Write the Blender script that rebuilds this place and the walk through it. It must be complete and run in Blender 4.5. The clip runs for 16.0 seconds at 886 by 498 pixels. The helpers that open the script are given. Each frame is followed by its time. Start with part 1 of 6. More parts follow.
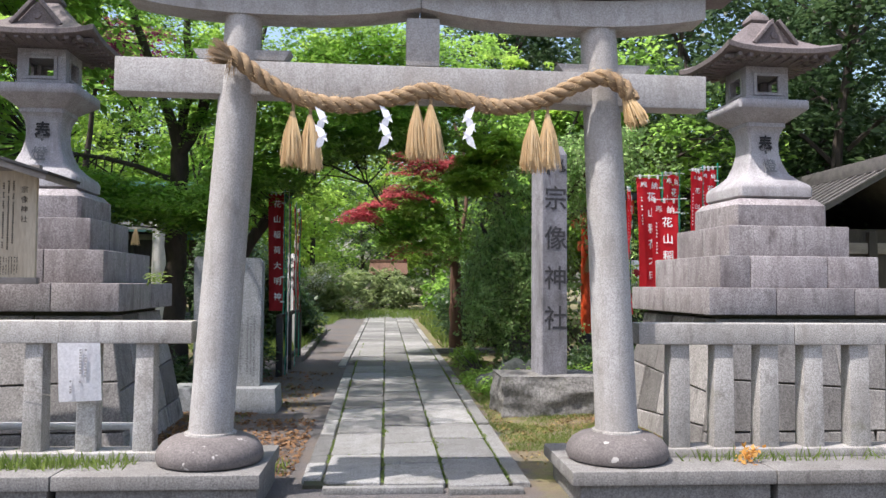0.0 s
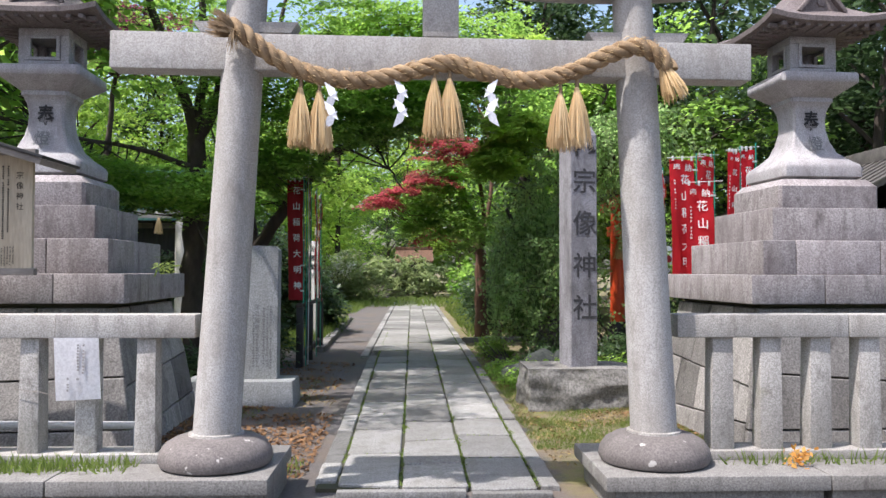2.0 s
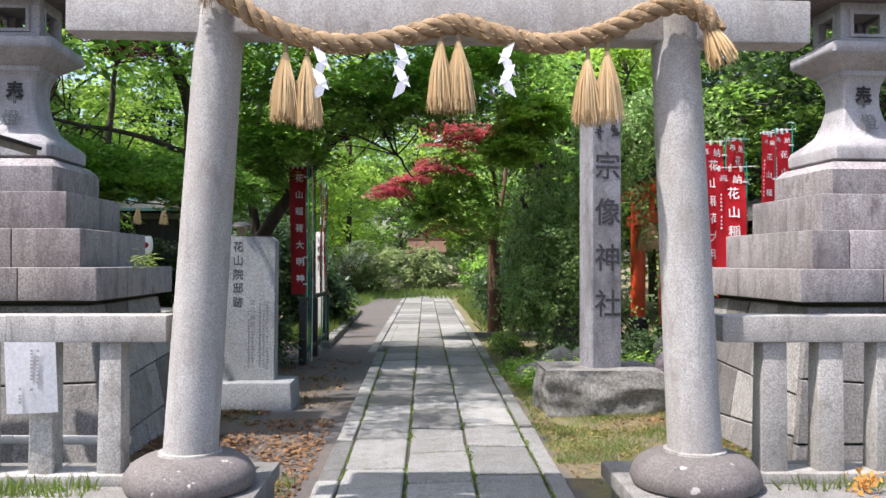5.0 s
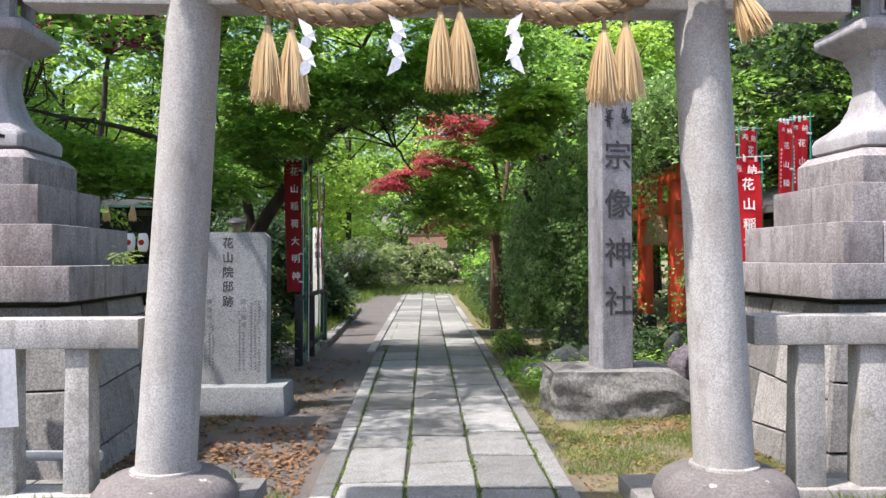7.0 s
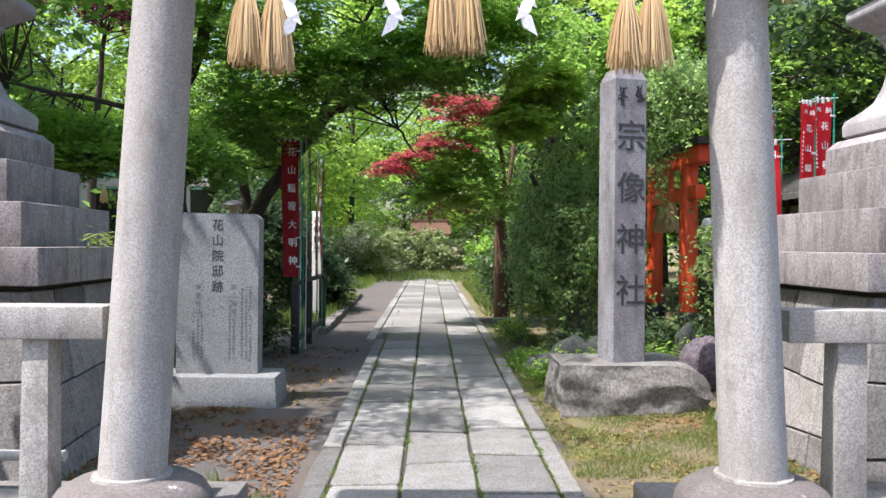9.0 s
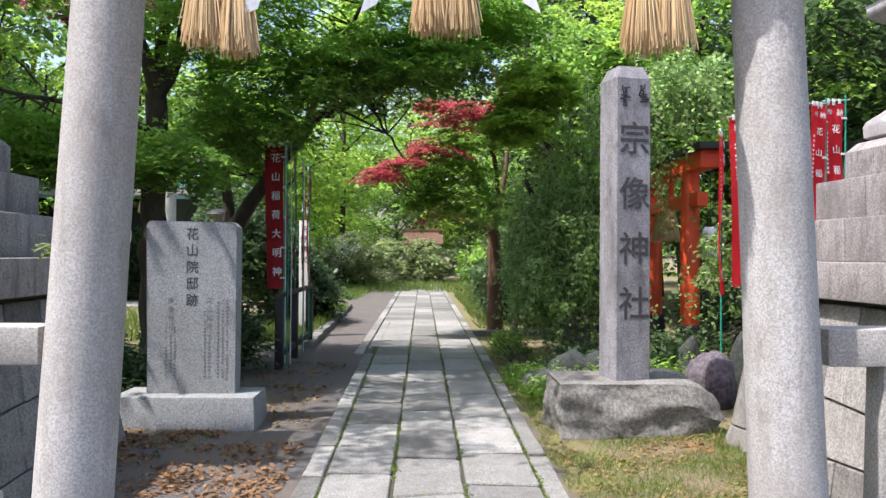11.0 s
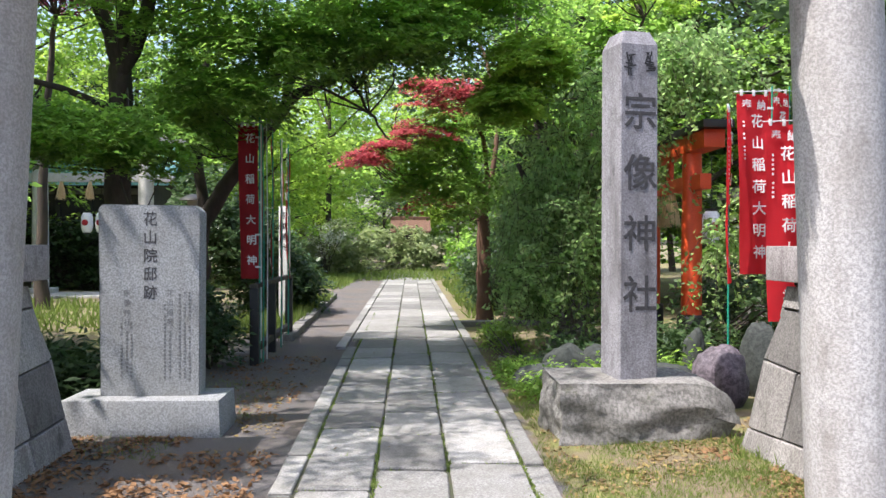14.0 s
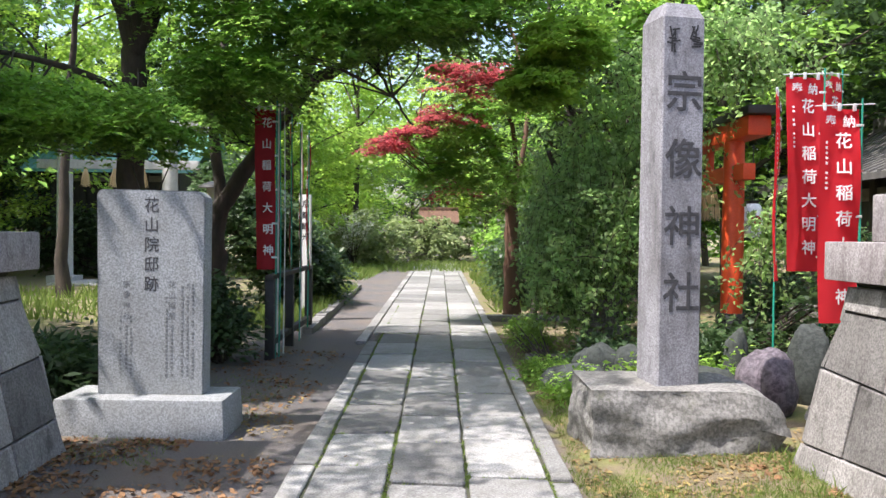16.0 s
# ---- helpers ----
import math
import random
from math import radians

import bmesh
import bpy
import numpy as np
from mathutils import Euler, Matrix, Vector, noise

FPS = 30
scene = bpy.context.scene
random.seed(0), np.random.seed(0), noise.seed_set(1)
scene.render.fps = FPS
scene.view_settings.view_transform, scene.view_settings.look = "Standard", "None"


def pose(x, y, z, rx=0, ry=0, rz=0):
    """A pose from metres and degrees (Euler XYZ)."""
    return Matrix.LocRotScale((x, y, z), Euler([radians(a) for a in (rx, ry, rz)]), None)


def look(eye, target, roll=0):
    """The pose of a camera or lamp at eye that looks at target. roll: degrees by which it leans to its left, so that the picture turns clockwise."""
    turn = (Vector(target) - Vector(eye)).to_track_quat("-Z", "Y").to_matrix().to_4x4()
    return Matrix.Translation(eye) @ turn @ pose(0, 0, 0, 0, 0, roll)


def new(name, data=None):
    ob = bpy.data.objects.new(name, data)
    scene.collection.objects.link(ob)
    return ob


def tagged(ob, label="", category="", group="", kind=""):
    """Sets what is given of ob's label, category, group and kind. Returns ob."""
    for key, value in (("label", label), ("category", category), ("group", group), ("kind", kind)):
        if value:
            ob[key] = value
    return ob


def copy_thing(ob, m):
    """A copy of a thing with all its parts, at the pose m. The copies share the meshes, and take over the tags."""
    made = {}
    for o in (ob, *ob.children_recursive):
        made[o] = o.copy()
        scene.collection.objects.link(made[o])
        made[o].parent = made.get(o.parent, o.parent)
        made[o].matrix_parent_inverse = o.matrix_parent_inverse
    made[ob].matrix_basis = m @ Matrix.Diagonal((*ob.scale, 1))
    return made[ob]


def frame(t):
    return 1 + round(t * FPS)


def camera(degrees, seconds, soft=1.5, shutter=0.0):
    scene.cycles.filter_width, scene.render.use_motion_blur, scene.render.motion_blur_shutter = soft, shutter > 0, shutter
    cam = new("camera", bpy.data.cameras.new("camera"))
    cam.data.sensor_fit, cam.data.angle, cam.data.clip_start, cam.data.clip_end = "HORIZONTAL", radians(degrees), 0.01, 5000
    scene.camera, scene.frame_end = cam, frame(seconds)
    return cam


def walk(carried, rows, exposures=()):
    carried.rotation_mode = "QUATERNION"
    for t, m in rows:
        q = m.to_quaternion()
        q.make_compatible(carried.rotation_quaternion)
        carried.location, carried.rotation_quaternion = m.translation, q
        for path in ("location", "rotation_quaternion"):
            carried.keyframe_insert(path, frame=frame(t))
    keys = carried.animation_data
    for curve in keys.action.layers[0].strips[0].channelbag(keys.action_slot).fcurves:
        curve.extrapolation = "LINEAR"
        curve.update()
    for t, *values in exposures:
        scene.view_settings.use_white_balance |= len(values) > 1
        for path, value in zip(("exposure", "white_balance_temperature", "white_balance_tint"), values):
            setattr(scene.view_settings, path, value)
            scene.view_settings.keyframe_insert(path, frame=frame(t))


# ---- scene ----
cam = camera(56.7, 16.0, soft=1.5)
# seconds, eye, point looked at, roll
PATH = [
    (0, (-0.013, 0.007, 1.492), (0.126, 2.0, 1.579), 0.40),
    (0.5, (0.01, 0.12, 1.499), (0.128, 2.115, 1.576), 0.40),
    (1, (0.032, 0.215, 1.497), (0.131, 2.212, 1.562), 0.30),
    (1.5, (0.048, 0.323, 1.493), (0.132, 2.321, 1.55), 0.20),
    (2, (0.055, 0.453, 1.507), (0.13, 2.451, 1.562), 0.10),
    (2.5, (0.054, 0.585, 1.51), (0.126, 2.582, 1.566), 0.00),
    (3, (0.063, 0.694, 1.513), (0.127, 2.693, 1.563), -0.10),
    (3.5, (0.069, 0.798, 1.513), (0.126, 2.797, 1.552), 0.10),
    (4, (0.086, 0.929, 1.518), (0.133, 2.928, 1.55), 0.40),
    (6.5, (0.126, 1.561, 1.533), (0.162, 3.56, 1.567), -0.40),
    (7, (0.122, 1.671, 1.528), (0.163, 3.67, 1.551), -0.20),
    (7.5, (0.148, 1.81, 1.524), (0.188, 3.809, 1.53), -0.10),
    (8, (0.155, 1.925, 1.523), (0.19, 3.924, 1.516), 0.10),
    (8.5, (0.15, 2.017, 1.526), (0.183, 4.017, 1.512), 0.20),
    (9, (0.149, 2.127, 1.52), (0.181, 4.127, 1.509), 0.40),
    (9.5, (0.14, 2.261, 1.521), (0.181, 4.261, 1.519), 0.60),
    (12, (0.197, 2.845, 1.52), (0.251, 4.844, 1.535), 0.20),
    (12.5, (0.2, 2.949, 1.52), (0.259, 4.948, 1.529), 0.40),
    (13, (0.2, 3.099, 1.522), (0.267, 5.098, 1.522), 0.40),
    (13.5, (0.199, 3.236, 1.524), (0.274, 5.234, 1.514), 0.30),
    (14, (0.211, 3.35, 1.507), (0.29, 5.349, 1.491), 0.10),
    (14.5, (0.235, 3.474, 1.506), (0.306, 5.472, 1.479), -0.10),
    (15, (0.266, 3.626, 1.519), (0.315, 5.625, 1.483), 0.00),
    (15.5, (0.279, 3.752, 1.506), (0.304, 5.752, 1.471), 0.30),
    (16, (0.279, 3.88, 1.507), (0.288, 5.879, 1.469), 0.70),
]
walk(cam, [(t, look(eye, target, roll)) for t, eye, target, roll in PATH],
     exposures=((0.0, 0.74, 6150, 17.0), (4.0, 0.86, 6150, 17.0), (8.0, 0.98, 6150, 17.0), (12.5, 1.02, 6150, 17.0), (16.0, 1.24, 6150, 17.0)))

# ---- world, sun, exposure ----
SUN_ELEV, SUN_AZ = 62.0, 242.0   # azimuth clockwise from +y
world = bpy.data.worlds.new("world")
scene.world = world
world.use_nodes = True
wn = world.node_tree
sky = wn.nodes.new("ShaderNodeTexSky")
sky.sky_type = "NISHITA"
sky.sun_disc = False
sky.sun_elevation, sky.sun_rotation = radians(SUN_ELEV), radians(SUN_AZ)
sky.air_density, sky.dust_density = 1.3, 3.0
wn.links.new(sky.outputs[0], wn.nodes["Background"].inputs[0])
wn.nodes["Background"].inputs[1].default_value = 0.15
sun_data = bpy.data.lights.new("sun", "SUN")
sun_data.energy, sun_data.angle, sun_data.color = 4.4, radians(0.6), (1.0, 0.95, 0.86)
sun = new("sun", sun_data)
ce = math.cos(radians(SUN_ELEV))
to_sun = Vector((ce * math.sin(radians(SUN_AZ)), ce * math.cos(radians(SUN_AZ)), math.sin(radians(SUN_ELEV))))
sun.matrix_world = look(to_sun * 40, (0, 0, 0))


# ---- materials ----
def nodes_for(name, rough=0.8, metal=0.0):
    m = bpy.data.materials.new(name)
    m.use_nodes = True
    nt = m.node_tree
    b = nt.nodes["Principled BSDF"]
    b.inputs["Roughness"].default_value = rough
    b.inputs["Metallic"].default_value = metal
    return m, nt, b


def rgba(c):
    return (c[0], c[1], c[2], 1.0)


def noise_tex(nt, scale, detail=4.0, rough=0.55, stretch=None):
    geo = nt.nodes.new("ShaderNodeNewGeometry")
    n = nt.nodes.new("ShaderNodeTexNoise")
    n.inputs["Scale"].default_value, n.inputs["Detail"].default_value, n.inputs["Roughness"].default_value = scale, detail, rough
    src = geo.outputs["Position"]
    if stretch:
        mp = nt.nodes.new("ShaderNodeVectorMath")
        mp.operation = "MULTIPLY"
        mp.inputs[1].default_value = stretch
        nt.links.new(src, mp.inputs[0])
        src = mp.outputs[0]
    nt.links.new(src, n.inputs["Vector"])
    return n.outputs["Fac"]


def ramp(nt, fac, lo, hi):
    r = nt.nodes.new("ShaderNodeMapRange")
    r.inputs["From Min"].default_value, r.inputs["From Max"].default_value = lo, hi
    nt.links.new(fac, r.inputs["Value"])
    return r.outputs[0]


def mix(nt, fac, a, b, blend="MIX"):
    n = nt.nodes.new("ShaderNodeMix")
    n.data_type, n.blend_type = "RGBA", blend
    for sock, v in ((n.inputs["Factor"], fac), (n.inputs[6], a), (n.inputs[7], b)):
        if isinstance(v, (int, float)):
            sock.default_value = v
        elif isinstance(v, tuple):
            sock.default_value = rgba(v)
        else:
            nt.links.new(v, sock)
    return n.outputs[2]


def bump(nt, b, height, strength=0.4, dist=0.01):
    n = nt.nodes.new("ShaderNodeBump")
    n.inputs["Strength"].default_value, n.inputs["Distance"].default_value = strength, dist
    nt.links.new(height, n.inputs["Height"])
    nt.links.new(n.outputs[0], b.inputs["Normal"])


def piece_random(nt):
    return nt.nodes.new("ShaderNodeObjectInfo").outputs["Random"]


def granite(name, light, dark, stain, speck=260.0, stain_amount=0.6, streak=1.0, moss=None, piece=0.25, rough=0.85, relief=0.35, weather=0.3, lichen=None):
    """Speckled stone: crystals, broad cloudy tone, rain streaks, a little moss."""
    m, nt, b = nodes_for(name, rough)
    fine = ramp(nt, noise_tex(nt, speck * 0.35, 3, 0.75), 0.40, 0.60)
    col = mix(nt, fine, dark, light)
    cloud = ramp(nt, noise_tex(nt, 2.2, 5, 0.6), 0.35, 0.7)
    col = mix(nt, cloud, col, mix(nt, 0.45, col, stain))
    st = ramp(nt, noise_tex(nt, 4.0, 6, 0.7, (1.7, 1.7, 0.45)), 0.48, 0.76)
    stm = nt.nodes.new("ShaderNodeMath")
    stm.operation = "MULTIPLY"
    stm.inputs[1].default_value = stain_amount * streak
    nt.links.new(st, stm.inputs[0])
    col = mix(nt, stm.outputs[0], col, stain)
    grime = ramp(nt, noise_tex(nt, 7.0, 7, 0.75, (1.0, 1.0, 0.6)), 0.55, 0.68)
    runs = ramp(nt, noise_tex(nt, 5.0, 5, 0.65, (2.6, 2.6, 0.3)), 0.54, 0.8)
    wear = nt.nodes.new("ShaderNodeMath")
    wear.operation = "MAXIMUM"
    nt.links.new(grime, wear.inputs[0])
    nt.links.new(runs, wear.inputs[1])
    amount = nt.nodes.new("ShaderNodeMath")
    amount.operation = "MULTIPLY"
    amount.inputs[1].default_value = weather
    nt.links.new(wear.outputs[0], amount.inputs[0])
    col = mix(nt, amount.outputs[0], col, tuple(v * 0.55 for v in stain))
    if lichen:
        spots = ramp(nt, noise_tex(nt, 11.0, 3, 0.6), 0.66, 0.70)
        col = mix(nt, spots, col, lichen)
    if moss:
        mo = ramp(nt, noise_tex(nt, 3.1, 6, 0.7), 0.6, 0.78)
        col = mix(nt, mo, col, moss)
    pr = ramp(nt, piece_random(nt), 0.0, 1.0)
    val = nt.nodes.new("ShaderNodeMapRange")
    val.inputs["To Min"].default_value, val.inputs["To Max"].default_value = 1.0 - piece, 1.0 + piece * 0.4
    nt.links.new(pr, val.inputs["Value"])
    hsv = nt.nodes.new("ShaderNodeHueSaturation")
    nt.links.new(val.outputs[0], hsv.inputs["Value"])
    nt.links.new(col, hsv.inputs["Color"])
    nt.links.new(hsv.outputs[0], b.inputs["Base Color"])
    bump(nt, b, noise_tex(nt, speck * 0.4, 4, 0.7), relief, 0.006)
    return m


def plain(name, c, c2=None, scale=6.0, rough=0.7, metal=0.0, relief=0.0, fine=60.0, stretch=None):
    m, nt, b = nodes_for(name, rough, metal)
    c2 = c2 or tuple(v * 0.75 for v in c)
    col = mix(nt, ramp(nt, noise_tex(nt, scale, 5, 0.6, stretch), 0.35, 0.68), c, c2)
    col = mix(nt, ramp(nt, noise_tex(nt, fine, 3, 0.6, stretch), 0.3, 0.9), col, mix(nt, 0.35, col, (0.0, 0.0, 0.0)))
    nt.links.new(col, b.inputs["Base Color"])
    if relief:
        bump(nt, b, noise_tex(nt, fine, 4, 0.65, stretch), relief, 0.006)
    return m


def leaf_mat(name, a, b2, c3, glow=0.5, rough=0.5, through_gain=2.0):
    """Leaves: each leaf its own tint, light passing through."""
    m, nt, b = nodes_for(name, rough)
    geo = nt.nodes.new("ShaderNodeNewGeometry")
    rnd = geo.outputs["Random Per Island"]
    big = ramp(nt, noise_tex(nt, 0.9, 3, 0.6), 0.35, 0.65)
    col = mix(nt, rnd, a, b2)
    col = mix(nt, big, col, mix(nt, 0.55, col, c3))
    nt.links.new(col, b.inputs["Base Color"])
    b.inputs["Specular IOR Level"].default_value = 0.3
    tr = nt.nodes.new("ShaderNodeBsdfTranslucent")
    bright = nt.nodes.new("ShaderNodeHueSaturation")
    bright.inputs["Value"].default_value, bright.inputs["Saturation"].default_value = through_gain, 1.0
    nt.links.new(col, bright.inputs["Color"])
    nt.links.new(bright.outputs[0], tr.inputs["Color"])
    ms = nt.nodes.new("ShaderNodeMixShader")
    ms.inputs[0].default_value = glow
    nt.links.new(b.outputs[0], ms.inputs[1])
    nt.links.new(tr.outputs[0], ms.inputs[2])
    nt.links.new(ms.outputs[0], nt.nodes["Material Output"].inputs["Surface"])
    return m


M = {}
M["torii"] = granite("torii_granite", (0.49, 0.475, 0.45), (0.29, 0.28, 0.268), (0.22, 0.195, 0.165), 300, 0.6, 1.0, None, 0.06, weather=0.42)
M["kasagi"] = granite("weathered_top_stone", (0.30, 0.25, 0.25), (0.19, 0.15, 0.15), (0.12, 0.10, 0.10), 200, 0.6)
M["dome"] = granite("dome_stone", (0.20, 0.178, 0.168), (0.12, 0.105, 0.098), (0.07, 0.06, 0.055), 200, 0.6, 0.8, lichen=(0.42, 0.40, 0.37))
M["fence"] = granite("fence_granite", (0.52, 0.50, 0.465), (0.27, 0.26, 0.24), (0.17, 0.15, 0.125), 280, 0.5, 1.0, (0.16, 0.16, 0.10), 0.12, weather=0.65)
M["tier"] = granite("lantern_granite", (0.46, 0.43, 0.42), (0.23, 0.208, 0.205), (0.13, 0.105, 0.105), 200, 0.95, 1.1, None, 0.25, weather=0.6)
M["lantern"] = granite("lantern_carved_granite", (0.44, 0.43, 0.43), (0.28, 0.27, 0.27), (0.19, 0.165, 0.165), 240, 0.75, 1.1, None, 0.05, weather=0.45)
M["roof_stone"] = granite("lantern_roof_stone", (0.21, 0.175, 0.165), (0.12, 0.098, 0.092), (0.09, 0.075, 0.07), 160, 0.6, 1.0, (0.12, 0.12, 0.08), 0.05)
M["wall"] = granite("masonry_granite", (0.39, 0.37, 0.345), (0.19, 0.18, 0.168), (0.11, 0.10, 0.088), 180, 0.7, 0.8, None, 0.5, 0.9, 0.6, weather=0.7)
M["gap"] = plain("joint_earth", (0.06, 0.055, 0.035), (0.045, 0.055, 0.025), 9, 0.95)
M["stele"] = granite("stele_stone", (0.38, 0.395, 0.40), (0.18, 0.19, 0.195), (0.17, 0.165, 0.145), 200, 0.4, 0.8, None, 0.05, weather=0.3)
M["post"] = granite("name_post_stone", (0.36, 0.355, 0.375), (0.18, 0.175, 0.19), (0.07, 0.062, 0.062), 220, 0.7, 1.1, None, 0.05, weather=0.5)
M["rock"] = granite("rough_rock", (0.30, 0.29, 0.27), (0.14, 0.135, 0.125), (0.08, 0.075, 0.06), 90, 0.7, 0.6, (0.10, 0.11, 0.05), 0.1, 0.9, 0.9)
M["purple"] = granite("purple_rock", (0.17, 0.14, 0.165), (0.055, 0.042, 0.055), (0.08, 0.07, 0.07), 60, 0.6, 0.6, None, 0.1, 0.75, 0.9)
M["dark_rock"] = granite("mossy_dark_rock", (0.055, 0.063, 0.058), (0.022, 0.026, 0.024), (0.025, 0.03, 0.02), 70, 0.6, 0.6, (0.07, 0.10, 0.03), 0.1, 0.9, 0.9)
M["slab"] = granite("paving_granite", (0.365, 0.36, 0.345), (0.18, 0.178, 0.17), (0.14, 0.13, 0.105), 200, 0.75, 0.8, None, 0.5, 0.85, 0.35, weather=0.5)
M["plinth"] = granite("plinth_granite", (0.29, 0.28, 0.26), (0.14, 0.135, 0.125), (0.09, 0.08, 0.068), 220, 0.7, 0.6, None, 0.12, weather=0.6)
M["ink"] = plain("carved_dark", (0.028, 0.028, 0.03), None, 20, 0.9)
M["ink_worn"] = plain("worn_black_inlay", (0.035, 0.035, 0.038), (0.075, 0.072, 0.075), 22, 0.9)
# grey that paints in the shade of shallow cut characters
M["carved_shade"] = plain("carved_shadow", (0.19, 0.195, 0.195), None, 20, 0.95)
M["rope"] = plain("rice_straw_rope", (0.40, 0.28, 0.155), (0.23, 0.15, 0.08), 14, 0.85, 0, 0.9, 160, None)
M["straw"] = leaf_mat("straw", (0.50, 0.34, 0.16), (0.82, 0.64, 0.38), (0.58, 0.40, 0.19), 0.15, 0.75, 1.1)
M["paper"] = plain("white_paper", (0.93, 0.93, 0.95), (0.87, 0.87, 0.90), 5, 0.8)
M["cloth_dark"] = plain("deep_red_cloth", (0.42, 0.016, 0.024), (0.33, 0.013, 0.02), 4, 0.75, 0, 0.2, 90)
M["white"] = plain("white_print", (0.82, 0.80, 0.78), (0.78, 0.75, 0.74), 8, 0.7)
M["vermilion"] = plain("vermilion_paint", (0.72, 0.085, 0.018), (0.62, 0.065, 0.015), 3, 0.5)
M["black"] = plain("black_paint", (0.016, 0.016, 0.016), (0.03, 0.028, 0.026), 8, 0.6)
M["green_pole"] = plain("green_plastic", (0.02, 0.30, 0.20), (0.018, 0.24, 0.16), 6, 0.45)
M["white_pole"] = plain("white_plastic", (0.70, 0.70, 0.68), (0.6, 0.6, 0.58), 6, 0.45)
M["dark_wood"] = plain("dark_stained_wood", (0.055, 0.045, 0.036), (0.03, 0.025, 0.02), 10, 0.75, 0, 0.4, 70, (1, 1, 0.15))
M["grey_wood"] = plain("weathered_grey_wood", (0.27, 0.24, 0.21), (0.18, 0.16, 0.14), 10, 0.8, 0, 0.4, 70, (0.3, 1, 1))
M["board"] = plain("pale_notice_board", (0.52, 0.45, 0.34), (0.44, 0.37, 0.27), 6, 0.8, 0, 0.3, 60, (1, 1, 0.15))
M["bark"] = plain("bark", (0.085, 0.065, 0.05), (0.045, 0.037, 0.03), 7, 0.95, 0, 0.9, 45, (1, 1, 0.3))
M["brown_bark"] = plain("reddish_bark", (0.16, 0.085, 0.05), (0.09, 0.05, 0.03), 7, 0.95, 0, 0.9, 45, (1, 1, 0.3))
M["copper"] = plain("green_copper_roof", (0.22, 0.46, 0.40), (0.16, 0.36, 0.32), 5, 0.6)
M["tile"] = plain("grey_roof_tile", (0.125, 0.115, 0.105), (0.075, 0.07, 0.065), 7, 0.75)
M["plaster"] = plain("pale_plaster", (0.62, 0.58, 0.50), (0.5, 0.46, 0.4), 2, 0.85)
M["white_stone"] = granite("pale_granite", (0.62, 0.60, 0.56), (0.42, 0.41, 0.38), (0.3, 0.29, 0.26), 200, 0.4)
M["leaf"] = leaf_mat("maple_leaf_green", (0.10, 0.18, 0.032), (0.19, 0.285, 0.052), (0.075, 0.145, 0.034), 0.7, 0.45, 2.35)
M["leaf_bright"] = leaf_mat("maple_leaf_young", (0.20, 0.30, 0.045), (0.31, 0.40, 0.07), (0.12, 0.21, 0.035), 0.6, 0.45, 2.2)
M["leaf_pale"] = leaf_mat("pale_grey_green_leaf", (0.20, 0.26, 0.10), (0.33, 0.37, 0.18), (0.15, 0.20, 0.08), 0.45, 0.55, 1.7)
M["leaf_dark"] = leaf_mat("evergreen_leaf", (0.042, 0.08, 0.03), (0.085, 0.13, 0.048), (0.03, 0.06, 0.028), 0.35, 0.4)
M["leaf_weep"] = leaf_mat("weeping_leaf", (0.13, 0.21, 0.07), (0.26, 0.35, 0.13), (0.10, 0.165, 0.06), 0.65, 0.5, 2.4)
M["leaf_red"] = leaf_mat("maple_leaf_red", (0.27, 0.035, 0.055), (0.38, 0.085, 0.085), (0.20, 0.08, 0.05), 0.4)
M["leaf_purple"] = leaf_mat("maple_leaf_purple", (0.13, 0.02, 0.05), (0.20, 0.04, 0.08), (0.10, 0.02, 0.06), 0.4)
M["grass"] = leaf_mat("grass_blades", (0.11, 0.17, 0.035), (0.19, 0.24, 0.06), (0.09, 0.13, 0.03), 0.4, 0.6)
M["litter"] = leaf_mat("fallen_leaves", (0.15, 0.10, 0.05), (0.32, 0.25, 0.09), (0.11, 0.065, 0.035), 0.15, 0.8)
M["litter_brown"] = leaf_mat("dry_brown_leaves", (0.09, 0.045, 0.022), (0.30, 0.17, 0.08), (0.16, 0.085, 0.04), 0.1, 0.8)
M["petal"] = leaf_mat("pale_flowers", (0.5, 0.5, 0.46), (0.6, 0.58, 0.5), (0.4, 0.42, 0.36), 0.3, 0.7)
M["cloth"] = leaf_mat("red_cloth", (0.80, 0.055, 0.075), (0.80, 0.055, 0.075), (0.72, 0.045, 0.06), 0.4, 0.8, 1.1)
M["orange"] = leaf_mat("orange_leaves", (0.55, 0.20, 0.04), (0.6, 0.33, 0.12), (0.45, 0.3, 0.06), 0.3, 0.7)


